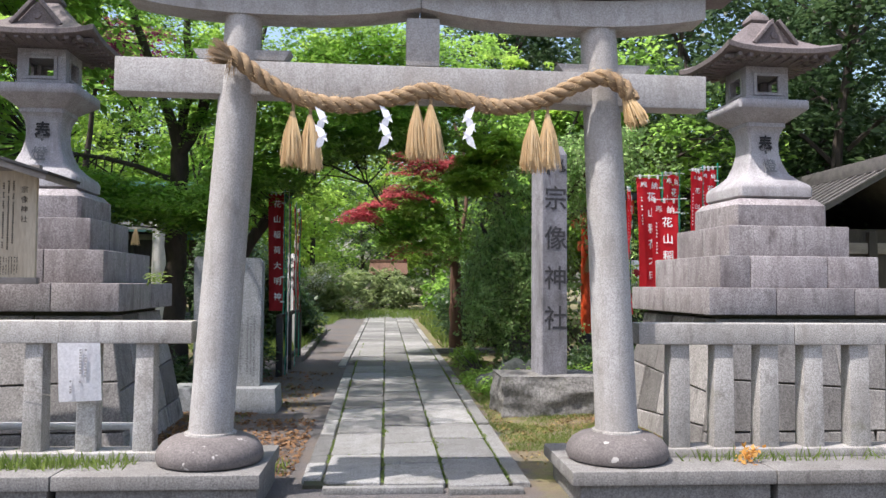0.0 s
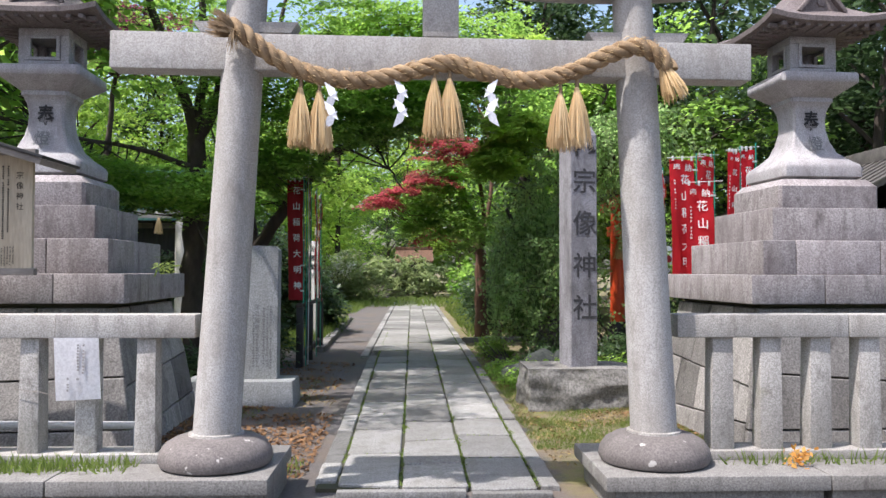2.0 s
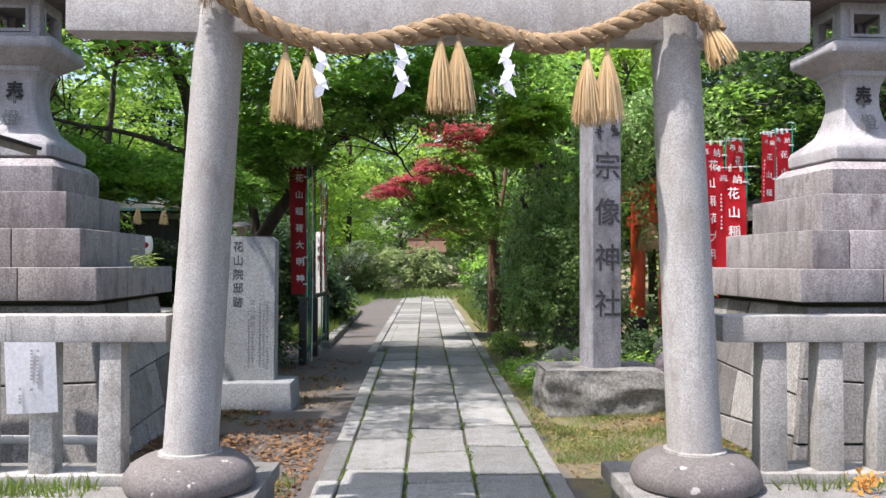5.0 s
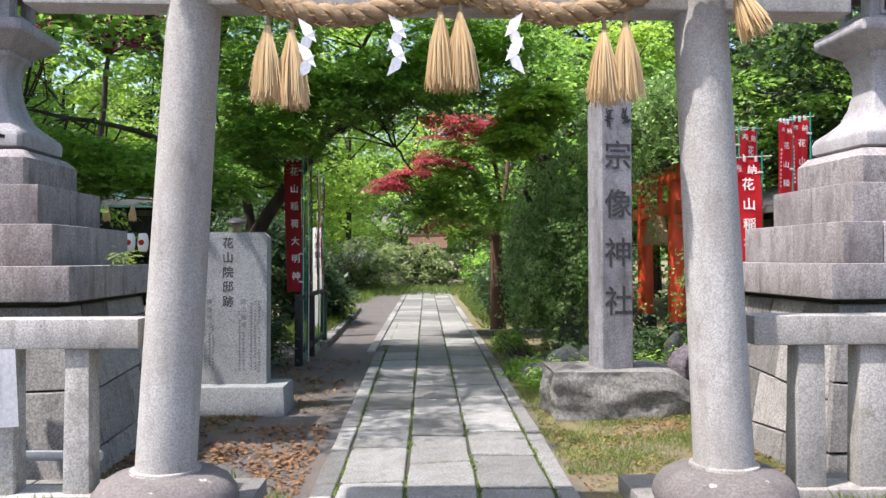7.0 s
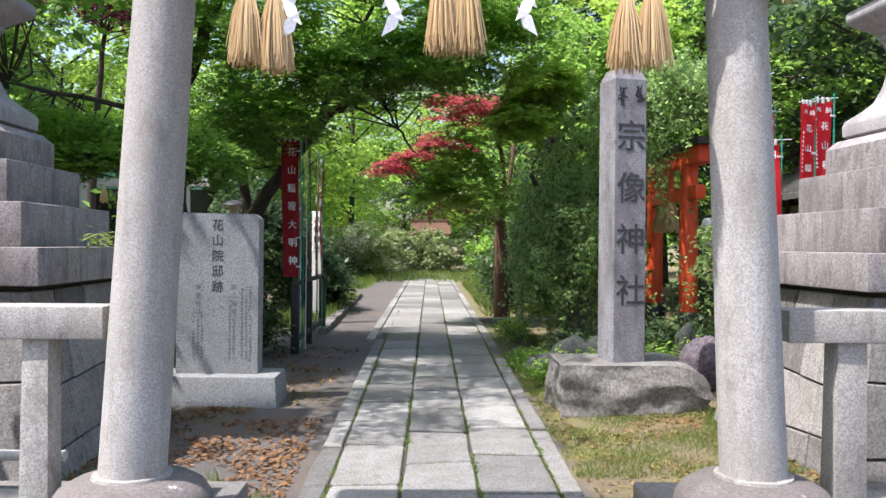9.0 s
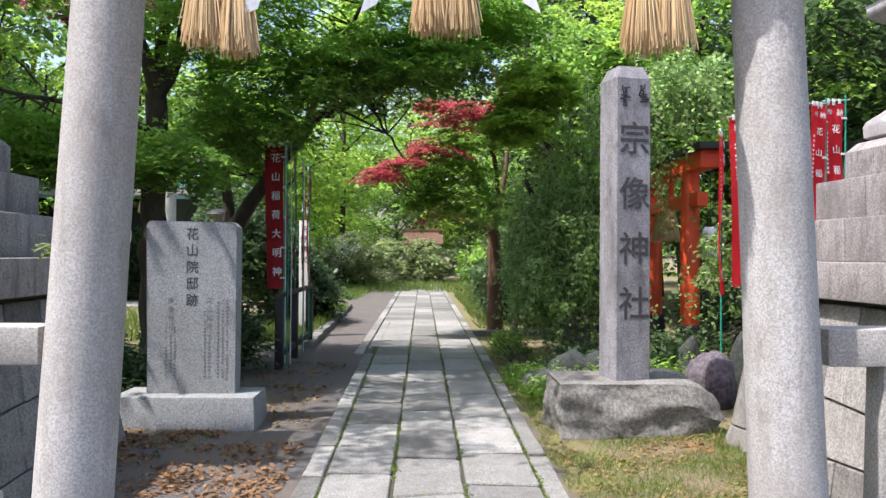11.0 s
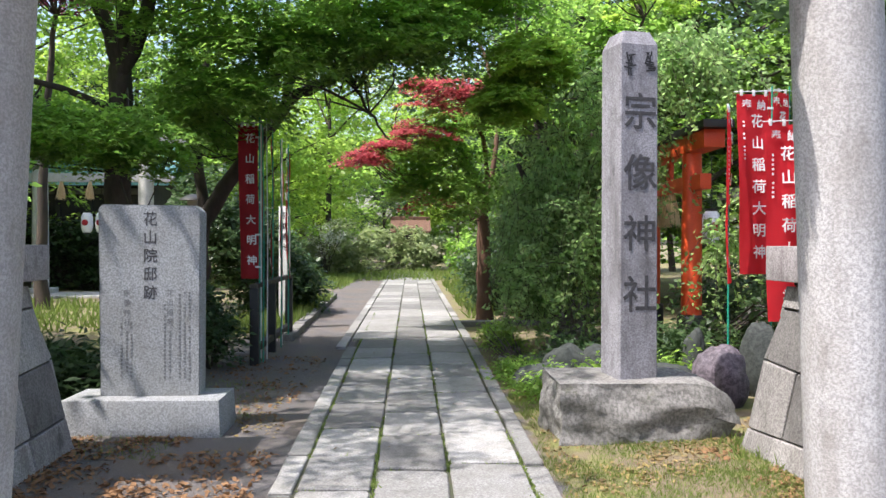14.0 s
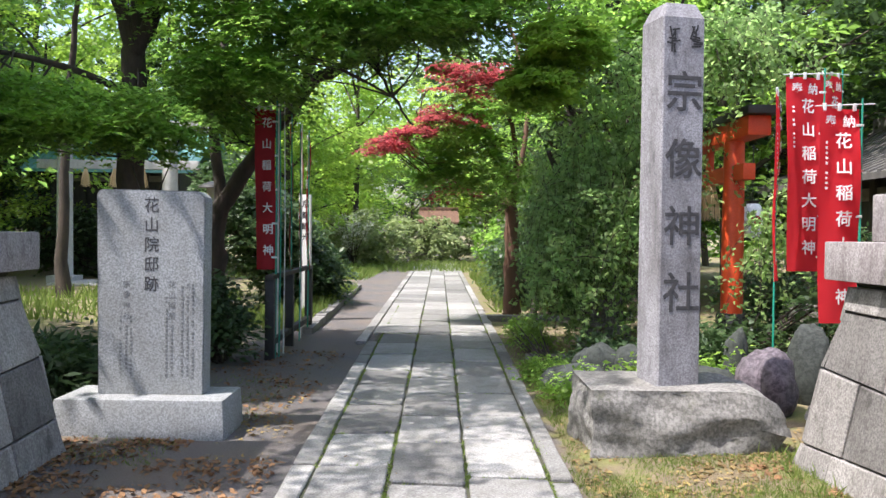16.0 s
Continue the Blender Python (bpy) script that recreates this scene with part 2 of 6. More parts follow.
def ground_mat():
    m, nt, b = nodes_for("earth_and_gravel", 0.95)
    geo = nt.nodes.new("ShaderNodeNewGeometry")
    sep = nt.nodes.new("ShaderNodeSeparateXYZ")
    nt.links.new(geo.outputs["Position"], sep.inputs[0])
    grit = ramp(nt, noise_tex(nt, 95, 3, 0.7), 0.3, 0.7)
    gravel = mix(nt, grit, (0.035, 0.032, 0.032), (0.165, 0.155, 0.15))
    gravel = mix(nt, ramp(nt, noise_tex(nt, 0.9, 5, 0.6), 0.4, 0.65), gravel, mix(nt, 0.5, gravel, (0.16, 0.12, 0.085)))
    soil = mix(nt, ramp(nt, noise_tex(nt, 7, 6, 0.7), 0.35, 0.65), (0.17, 0.125, 0.075), (0.09, 0.075, 0.04))
    soil = mix(nt, grit, soil, mix(nt, 0.4, soil, (0.3, 0.25, 0.16)))
    green = mix(nt, ramp(nt, noise_tex(nt, 30, 4, 0.7), 0.35, 0.65), (0.12, 0.135, 0.035), (0.20, 0.19, 0.06))
    soil = mix(nt, ramp(nt, noise_tex(nt, 1.7, 6, 0.65), 0.46, 0.62), soil, green)
    # gravel lies along the walk and in the street, earth and moss elsewhere
    wob = nt.nodes.new("ShaderNodeMath")
    wob.operation = "MULTIPLY_ADD"
    nt.links.new(noise_tex(nt, 1.6, 5, 0.6), wob.inputs[0])
    wob.inputs[1].default_value = 1.1
    nt.links.new(sep.outputs["X"], wob.inputs[2])
    left = ramp(nt, wob.outputs[0], -2.2, -1.7)
    right = ramp(nt, wob.outputs[0], 1.75, 1.6)
    band = nt.nodes.new("ShaderNodeMath")
    band.operation = "MULTIPLY"
    nt.links.new(left, band.inputs[0])
    nt.links.new(right, band.inputs[1])
    street = ramp(nt, sep.outputs["Y"], 6.3, 5.8)
    both = nt.nodes.new("ShaderNodeMath")
    both.operation = "MAXIMUM"
    nt.links.new(band.outputs[0], both.inputs[0])
    nt.links.new(street, both.inputs[1])
    col = mix(nt, both.outputs[0], soil, gravel)
    nt.links.new(col, b.inputs["Base Color"])
    bump(nt, b, noise_tex(nt, 70, 5, 0.7), 0.7, 0.02)
    return m


M["ground"] = ground_mat()


# ---- building helpers ----
def root_of(ob):
    p = Vector((0, 0, 0))
    while ob is not None:
        p = p + ob.location
        ob = ob.parent
    return p


def thing(name, at, label, category, group="", kind=""):
    ob = new(name)
    ob.empty_display_size = 0.1
    ob.location = at
    return tagged(ob, label, category, group, kind)


def smooth_mesh(me, angle=40):
    me.polygons.foreach_set("use_smooth", [True] * len(me.polygons))
    me.set_sharp_from_angle(angle=radians(angle))


def part(name, bm, material, parent=None, label="", smooth=True):
    me = bpy.data.meshes.new(name)
    if parent is not None:
        bmesh.ops.translate(bm, verts=bm.verts, vec=-root_of(parent))
    bm.to_mesh(me)
    bm.free()
    if smooth and len(me.polygons):
        smooth_mesh(me)
    me.materials.append(M[material])
    ob = new(name, me)
    ob.parent = parent
    return tagged(ob, label)


def solo(name, bm, material, label, category, group="", kind="", at=(0, 0, 0)):
    bmesh.ops.translate(bm, verts=bm.verts, vec=-Vector(at))
    ob = part(name, bm, material)
    ob.location = at
    return tagged(ob, label, category, group, kind)


def box(bm, x0, x1, y0, y1, z0, z1, bevel=0.0, m=None):
    return frustum(bm, (x0, x1, y0, y1), (x0, x1, y0, y1), z0, z1, bevel, m)


def frustum(bm, lo, hi, z0, z1, bevel=0.0, m=None):
    vs = [bm.verts.new(v) for v in (
        (lo[0], lo[2], z0), (lo[1], lo[2], z0), (lo[1], lo[3], z0), (lo[0], lo[3], z0),
        (hi[0], hi[2], z1), (hi[1], hi[2], z1), (hi[1], hi[3], z1), (hi[0], hi[3], z1))]
    fs = [bm.faces.new([vs[i] for i in f]) for f in ((3, 2, 1, 0), (4, 5, 6, 7), (0, 1, 5, 4), (1, 2, 6, 5), (2, 3, 7, 6), (3, 0, 4, 7))]
    if bevel:
        es = list({e for f in fs for e in f.edges})
        r = bmesh.ops.bevel(bm, geom=es, offset=bevel, segments=2, profile=0.6, affect="EDGES")
        vs = list({v for f in r["faces"] for v in f.verts})
    if m is not None:
        bmesh.ops.transform(bm, matrix=m, verts=vs)
    return bm


def block(x0, x1, y0, y1, z0, z1, bevel=0.012, m=None):
    return box(bmesh.new(), x0, x1, y0, y1, z0, z1, bevel, m)


def rings(bm, loops, cap=True):
    """Skin a list of closed loops of points."""
    rows = [[bm.verts.new(p) for p in loop] for loop in loops]
    n = len(rows[0])
    for a, b in zip(rows, rows[1:]):
        for i in range(n):
            bm.faces.new((a[i], a[(i + 1) % n], b[(i + 1) % n], b[i]))
    if cap:
        bm.faces.new(rows[0][::-1])
        bm.faces.new(rows[-1])
    return bm


def lathe(bm, cx, cy, profile, n=32):
    return rings(bm, [[(cx + r * math.cos(2 * math.pi * i / n), cy + r * math.sin(2 * math.pi * i / n), z) for i in range(n)] for r, z in profile])


def tube(bm, pts, radii, n=8):
    pts = [Vector(p) for p in pts]
    up = None
    loops = []
    for i, p in enumerate(pts):
        d = (pts[min(i + 1, len(pts) - 1)] - pts[max(i - 1, 0)]).normalized()
        if up is None:
            up = d.orthogonal().normalized()
        up = (up - d * up.dot(d)).normalized()
        side = d.cross(up)
        r = radii[i] if isinstance(radii, (list, tuple)) else radii
        loops.append([p + (up * math.cos(2 * math.pi * k / n) + side * math.sin(2 * math.pi * k / n)) * r for k in range(n)])
    return rings(bm, loops)


def spline(pts, n):
    """Points along a smooth line through pts."""
    p = [Vector(v) for v in pts]
    out = []
    for i in range(n):
        u = i / (n - 1) * (len(p) - 1)
        k = min(int(u), len(p) - 2)
        t = u - k
        a, b, c, d = p[max(k - 1, 0)], p[k], p[k + 1], p[min(k + 2, len(p) - 1)]
        out.append(0.5 * ((2 * b) + (c - a) * t + (2 * a - 5 * b + 4 * c - d) * t * t + (3 * b - a - 3 * c + d) * t ** 3))
    return out


glyphs = {}


def load_glyphs(chars):
    cu = bpy.data.curves.new("glyph", "FONT")
    cu.extrude, cu.offset, cu.resolution_u = 0.012, 0.005, 3
    ob = new("glyph", cu)
    for ch in chars:
        cu.body = ch
        dg = bpy.context.evaluated_depsgraph_get()
        dg.update()
        ev = ob.evaluated_get(dg)
        glyphs[ch] = bpy.data.meshes.new_from_object(ev)
    bpy.data.objects.remove(ob)
    bpy.data.curves.remove(cu)


load_glyphs("花山稲荷大明神宗像社奉納燈院邸跡京都観光")


def writing(bm, text, m, size, pitch=None, width=1.0, depth=0.25, bold=0.0):
    """A column of characters from the top down; m puts x along the line's width, y up, z out of the surface."""
    pitch = pitch or size * 1.12
    strokes = [(0, 0)] if not bold else [(-bold, bold * 0.7), (bold, -bold * 0.7), (-bold * 0.6, -bold), (bold * 0.6, bold)]
    for (i, ch), (k, (dx, dy)) in ((a, b) for a in enumerate(text) for b in enumerate(strokes)):
        n0 = len(bm.verts)
        bm.from_mesh(glyphs[ch])
        bm.verts.ensure_lookup_table()
        vs = bm.verts[n0:]
        bmesh.ops.transform(bm, matrix=m @ pose(dx * size, dy * size - pitch * i, 0.0004 * k) @ Matrix.Diagonal((size * width, size, size * depth, 1)) @ pose(-0.47, -0.85, 0), verts=vs)
    return bm


def characters(text, m, size, mat, parent, pitch=None, width=1.0, depth=0.2, bold=0.0, bend=None):
    """The same column, each character a part of its own."""
    pitch = pitch or size * 1.12
    for i, ch in enumerate(text):
        bm = writing(bmesh.new(), ch, m @ pose(0, -pitch * i, 0), size, None, width, depth, bold)
        if bend:
            bend(bm)
        part("character", bm, mat, parent)


def bars(bm, m, columns, rng, w, gap):
    """Columns of small marks where writing is too small to read."""
    for x, y0, y1 in columns:
        y = y0
        while y > y1:
            h = w * rng.uniform(0.7, 1.0)
            if rng.random() > 0.12:
                box(bm, x - w * rng.uniform(0.3, 0.5), x + w * rng.uniform(0.3, 0.5), y - h, y, -0.001, 0.0022, 0, m)
            y -= h + gap
    return bm


FRONT = Matrix(((1, 0, 0, 0), (0, 0, -1, 0), (0, 1, 0, 0), (0, 0, 0, 1)))


def facing(x, y, z, yaw=0):
    """A plane that looks towards -y, turned by yaw: x across, y up, z out."""
    return pose(x, y, z, 0, 0, yaw) @ FRONT


def leaf_mesh(name, P, N, A, size, shape, material, parent=None, label=""):
    """Many leaves at P, with normals N and axes A. shape: outline of one leaf in units of its size."""
    P, N, A = np.asarray(P, float), np.asarray(N, float), np.asarray(A, float)
    n, k = len(P), len(shape)
    N /= np.linalg.norm(N, axis=1, keepdims=True)
    A = A - N * (A * N).sum(1, keepdims=True)
    A /= np.linalg.norm(A, axis=1, keepdims=True) + 1e-9
    B = np.cross(N, A)
    s = np.broadcast_to(np.asarray(size, float).reshape(-1, 1), (n, 1))
    co = np.empty((n, k, 3))
    for j, (u, v, w) in enumerate(shape):
        co[:, j] = P + s * (u * A + v * B + w * N)
    if parent is not None:
        co -= np.array(root_of(parent))
    me = bpy.data.meshes.new(name)
    me.vertices.add(n * k)
    me.vertices.foreach_set("co", co.reshape(-1))
    me.loops.add(n * k)
    me.loops.foreach_set("vertex_index", np.arange(n * k, dtype=np.int32))
    me.polygons.add(n)
    me.polygons.foreach_set("loop_start", np.arange(0, n * k, k, dtype=np.int32))
    me.update(calc_edges=True)
    me.materials.append(M[material])
    ob = new(name, me)
    ob.parent = parent
    return tagged(ob, label)


KITE = ((-0.5, 0, 0), (0.0, -0.28, 0.06), (0.55, 0, -0.04), (0.0, 0.28, 0.06))
LANCE = ((-0.6, 0, 0), (0.0, -0.17, 0.04), (0.7, 0, -0.1), (0.0, 0.17, 0.04))
MAPLE = ((-0.4, 0, 0), (-0.12, -0.55, -0.06), (0.06, -0.17, 0.03), (0.62, 0, -0.1), (0.06, 0.17, 0.03), (-0.12, 0.55, -0.06))


def spray_points(rng, patches, n, spray, flat=0.08, per=90):
    """Leaves gathered in flat sprays, these spread through ellipsoids (centre, radii, weight)."""
    w = np.array([p[2] for p in patches], float)
    w /= w.sum()
    ns = max(1, n // per)
    which = rng.choice(len(patches), ns, p=w)
    c = np.array([patches[i][0] for i in which], float)
    r = np.array([patches[i][1] for i in which], float)
    d = rng.normal(size=(ns, 3))
    d /= np.linalg.norm(d, axis=1, keepdims=True)
    centres = c + r * d * (rng.random((ns, 1)) ** 0.45)
    tilt = rng.normal(size=(ns, 3)) * 0.22 + np.array([0, 0, 1.0])
    out = (centres - c) / r
    tilt[:, :2] += out[:, :2] * 0.28
    tilt /= np.linalg.norm(tilt, axis=1, keepdims=True)
    idx = np.repeat(np.arange(ns), per)
    m = len(idx)
    off = rng.normal(size=(m, 3)) * spray * rng.uniform(0.6, 1.25, (ns, 1))[idx]
    nrm = tilt[idx]
    off -= nrm * (off * nrm).sum(1, keepdims=True) * (1 - flat)
    P = centres[idx] + off
    P[:, 2] -= 0.16 * (off[:, 0] ** 2 + off[:, 1] ** 2) / max(spray, 1e-6)
    N = nrm + rng.normal(size=(m, 3)) * 0.42
    A = off + rng.normal(size=(m, 3)) * spray * 0.5
    A[:, 2] -= spray * 0.3
    return P, N, A, centres


def fan_points(rng, patches, n, spray, per=80):
    """Maple sprays: each a flat feather of side shoots with leaves along them, drooping outward, in tiers."""
    w = np.array([p[2] for p in patches], float)
    w /= w.sum()
    ns = max(1, n // per)
    which = rng.choice(len(patches), ns, p=w)
    c = np.array([patches[i][0] for i in which], float)
    r = np.array([patches[i][1] for i in which], float)
    d = rng.normal(size=(ns, 3))
    d /= np.linalg.norm(d, axis=1, keepdims=True)
    centres = c + r * d * (rng.random((ns, 1)) ** 0.45)
    out = (centres - c) / r
    up = rng.normal(size=(ns, 3)) * 0.16 + np.array([0, 0, 1.0])
    up[:, :2] += out[:, :2] * 0.22
    up /= np.linalg.norm(up, axis=1, keepdims=True)
    ax = np.concatenate([out[:, :2] + rng.normal(size=(ns, 2)) * 0.8, np.zeros((ns, 1))], 1)
    ax -= up * (ax * up).sum(1, keepdims=True)
    ax /= np.linalg.norm(ax, axis=1, keepdims=True)
    bx = np.cross(up, ax)
    long = spray * 2.3 * rng.uniform(0.6, 1.3, ns)
    idx = np.repeat(np.arange(ns), per)
    m = len(idx)
    u = rng.integers(0, 7, m) / 7.0
    side = rng.choice((-1.0, 1.0), m)
    ang = side * np.radians(52 - 30 * u + rng.normal(size=m) * 4)
    s = rng.random(m) ** 0.75
    reach = (1.0 - 0.75 * u) * 0.75 * s
    along, across = u + reach * np.cos(ang), reach * np.sin(ang)
    L = long[idx]
    P = centres[idx] + (ax[idx] * (along - 0.45)[:, None] + bx[idx] * across[:, None]) * L[:, None]
    P += rng.normal(size=(m, 3)) * np.array([0.03, 0.03, 0.015])
    P[:, 2] -= 0.22 * L * (along ** 2 + across ** 2)
    N = up[idx] + rng.normal(size=(m, 3)) * 0.27
    A = ax[idx] * np.cos(ang)[:, None] + bx[idx] * np.sin(ang)[:, None] + rng.normal(size=(m, 3)) * 0.45
    A[:, 2] -= 0.35
    return P, N, A, centres


def twigs(bm, rng, bones, centres, count, r0=0.025):
    """Thin branches from the nearest point of the limbs out to some of the sprays."""
    bones = np.array([tuple(p) for p in bones])
    for c in centres[:count]:
        d = np.linalg.norm(bones - c, axis=1) + np.maximum(0, bones[:, 2] - c[2]) * 0.8
        b = bones[int(np.argmin(d))]
        mid = (b + c) / 2 + rng.normal(size=3) * 0.12 * np.linalg.norm(c - b)
        pts = spline([b, mid, c], 6)
        tube(bm, pts, [r0 * (1 - 0.75 * i / 5) for i in range(6)], 5)


def tree(name, label, base, limbs, crowns, seed, bark="bark", n_twigs=60, twig=0.022):
    """limbs: (points, first radius, last radius); crowns: (patches, leaves, leaf size, shape, material, spray, name)."""
    rng = np.random.default_rng(seed)
    t = thing(name, base, label, "tree")
    bm = bmesh.new()
    bones = []
    for pts, r0, r1 in limbs:
        n = 4 * len(pts)
        line = spline(pts, n)
        line = [p + Vector(rng.normal(size=3) * 0.02) if 0 < i else p for i, p in enumerate(line)]
        tube(bm, line, [r0 + (r1 - r0) * i / (n - 1) + (0.35 * r0 * max(0, 1 - i / 2.5) if r0 > 0.1 else 0) for i in range(n)], 10)
        bones += line[n // 3:]
    for patches, n, size, shape, mat, spray, cname in crowns:
        P, N, A, centres = fan_points(rng, patches, n, spray)
        twigs(bm, rng, bones, centres, n_twigs, twig)
        leaf_mesh(cname, P, N, A, size * rng.uniform(0.7, 1.25, len(P)), shape, mat, t)
    part("trunk", bm, bark, t)
    return t


# ---- ground ----
def ground_height(x, y):
    """Almost level; the beds beside the walk stand a little higher."""
    side = max(0.0, -1.5 - x, x - 1.6)
    h = -0.045 + 0.05 * (1 - math.exp(-side * 0.9)) + 0.012 * noise.noise((x * 0.7, y * 0.7, 0.0))
    return h if 4 < y < 60 else -0.045


gx = np.concatenate([np.linspace(-400, -16, 9)[:-1], np.linspace(-16, 16, 81), np.linspace(16, 400, 9)[1:]])
gy = np.concatenate([np.linspace(-400, -4, 9)[:-1], np.linspace(-4, 44, 121), np.linspace(44, 500, 12)[1:]])
bm = bmesh.new()
grid = [[bm.verts.new((x, y, ground_height(x, y))) for x in gx] for y in gy]
for r0, r1 in zip(grid, grid[1:]):
    for i in range(len(gx) - 1):
        bm.faces.new((r0[i], r0[i + 1], r1[i + 1], r1[i]))
solo("ground", bm, "ground", "dark gravel and mossy earth strewn with leaves", "ground", kind="structure")

# ---- torii ----
TY = 6.02
SIZE = 1.012


def lift(z):
    return 1.5 + (z - 1.5) * SIZE


torii = thing("stone_torii", (0.24, TY, 0.22), "grey granite torii gate hung with a straw rope", "torii")
for bx, tx, tz in ((-1.248, -1.06, 3.445), (1.703, 1.565, 3.405)):
    bm = bmesh.new()
    loops = []
    for i in range(15):
        u = i / 14
        r = 0.156 - 0.022 * u
        cx = bx + (tx - bx) * u
        loops.append([(cx + r * math.cos(a) * (1 + 0.006 * noise.noise((math.cos(a) * 2, u * 9, bx))), TY + r * math.sin(a), 0.40 + (tz - 0.40) * u) for a in (2 * math.pi * k / 40 for k in range(40))])
    part("pillar", rings(bm, loops), "torii", torii)
    bm = bmesh.new()
    lathe(bm, bx, TY, [(0.30, 0.215), (0.36, 0.235), (0.375, 0.27), (0.365, 0.32), (0.33, 0.37), (0.27, 0.405), (0.20, 0.42), (0.165, 0.425)], 40)
    part("dome_base", bm, "dome", torii, "brown weathered dome-shaped footing stone")
    bm = bmesh.new()
    lathe(bm, bx, TY, [(0.185, 0.415), (0.18, 0.436), (0.15, 0.44)], 32)
    part("mortar_ring", bm, "fence", torii)
tilt = pose(0.205, TY, 2.955, 0, 0.55, 0)
part("tie_beam", block(-2.155, 2.155, -0.10, 0.10, -0.124, 0.126, 0.012, tilt), "torii", torii)
for wx0, wx1, wz in ((-1.65, -0.95, 3.10), (1.0, 1.70, 3.058)):
    bm = bmesh.new()
    frustum(bm, (wx0 + 0.24 + 0.05, wx1 + 0.24 - 0.05, TY - 0.085, TY + 0.085), (wx0 + 0.24, wx1 + 0.24, TY - 0.085, TY + 0.085), wz, wz + 0.075, 0.006)
    part("wedge", bm, "torii", torii)
part("centre_strut", block(0.122, 0.365, TY - 0.09, TY + 0.09, 3.085, 3.44, 0.012), "torii", torii)


def curved_beam(x0, x1, z0, z1, y0, y1, rise, slant, cut=None):
    """A lintel whose ends sweep upward and are cut on a slant."""
    bm = bmesh.new()
    loops = []
    n = 28
    for i in range(n + 1):
        u = i / n
        xa, xb = x0 + (x1 - x0) * u, (x0 - slant) + (x1 - x0 + 2 * slant) * u
        s = abs(2 * u - 1) ** 2.4
        loops.append([(xa, y0, z0 + rise * s), (xa, y1, z0 + rise * s), (xb, y1, z1 + rise * s), (xb, y0, z1 + rise * s)])
    rings(bm, loops)
    es = [e for e in bm.edges if e.is_manifold and e.calc_face_angle(0) > 0.9]
    bmesh.ops.bevel(bm, geom=es, offset=0.01, segments=2, profile=0.6, affect="EDGES")
    bmesh.ops.transform(bm, matrix=pose(0.225, TY, 3.423, 0, 0.55, 0) @ Matrix.Scale(SIZE, 4) @ pose(-0.24, -TY, -3.4), verts=bm.verts)
    return bm


part("under_lintel", curved_beam(-1.83, 0.237, 3.385, 3.575, TY - 0.14, TY + 0.14, 0.09, 0.0), "torii", torii)
part("under_lintel", curved_beam(0.243, 2.33, 3.385, 3.575, TY - 0.14, TY + 0.14, 0.09, 0.0), "torii", torii)
part("top_lintel", curved_beam(-2.12, 2.60, 3.58, 3.78, TY - 0.21, TY + 0.21, 0.10, 0.06), "kasagi", torii, "dark weathered top lintel")

# sacred rope with its tassels and paper streamers
rope = thing("straw_rope", (0.29, TY - 0.2, 2.7), "thick twisted rice-straw rope tied along the gate", "rope")
line = spline([(x * SIZE, y, lift(z)) for x, y, z in ((-1.17, TY - 0.235, 3.10), (-1.05, TY - 0.235, 3.045), (-0.86, TY - 0.20, 2.905), (-0.62, TY - 0.15, 2.80), (-0.28, TY - 0.15, 2.755), (0.03, TY - 0.15, 2.815), (0.29, TY - 0.15, 2.875),
               (0.52, TY - 0.15, 2.815), (0.80, TY - 0.15, 2.765), (1.10, TY - 0.15, 2.825), (1.34, TY - 0.20, 2.93), (1.52, TY - 0.235, 2.975), (1.66, TY - 0.235, 2.915), (1.74, TY - 0.22, 2.82))], 190)
length = [0.0]
for a, b in zip(line, line[1:]):
    length.append(length[-1] + (b - a).length)
for k in range(3):
    bm = bmesh.new()
    pts = []
    for i, p in enumerate(line):
        d = (line[min(i + 1, len(line) - 1)] - line[max(i - 1, 0)]).normalized()
        up = (Vector((0, 1, 0)) - d * d.y).normalized()
        a = length[i] / 0.27 * 2 * math.pi + k * 2 * math.pi / 3
        pts.append(p + (up * math.cos(a) + d.cross(up) * math.sin(a)) * 0.034)
    tube(bm, pts, 0.029, 9)
    part("strand", bm, "rope", rope)


fuzz = bmesh.new()
fr = random.Random(12)
for _ in range(420):
    i = fr.randrange(4, len(line) - 6)
    p, q = line[i], line[i + 4]
    d = (q - p).normalized()
    o = Vector((fr.uniform(-0.3, 0.3), -abs(fr.gauss(0.6, 0.5)), fr.gauss(0, 0.8))).normalized()
    a = p + o * 0.050
    b = a + d * fr.uniform(0.01, 0.06) * fr.choice((-1, 1)) + o * fr.uniform(0.008, 0.035)
    tube(fuzz, [a, (a + b) / 2 + o * 0.004, b], [0.0022, 0.0018, 0.001], 3)
tagged(part("loose_straw", fuzz, "straw", rope), kind="stuff")


def straws(bm, rng, top, bottom, r_top, r_bottom, count, w=0.004, splay=1.0):
    top, bottom = Vector(top), Vector(bottom)
    ax = (bottom - top).normalized()
    u = ax.orthogonal().normalized()
    v = ax.cross(u)
    for _ in range(count):
        a, q = rng.uniform(0, 6.283), math.sqrt(rng.random())
        o = u * math.cos(a) + v * math.sin(a)
        end = bottom + o * r_bottom * q * splay * rng.uniform(0.8, 1.15) + ax * rng.uniform(-0.05, 0.03)
        mid = top.lerp(end, 0.5) + o * r_bottom * 0.22 * q
        tube(bm, [top + o * r_top * q, mid, end], [w, w, w * 0.5], 3)
    return bm


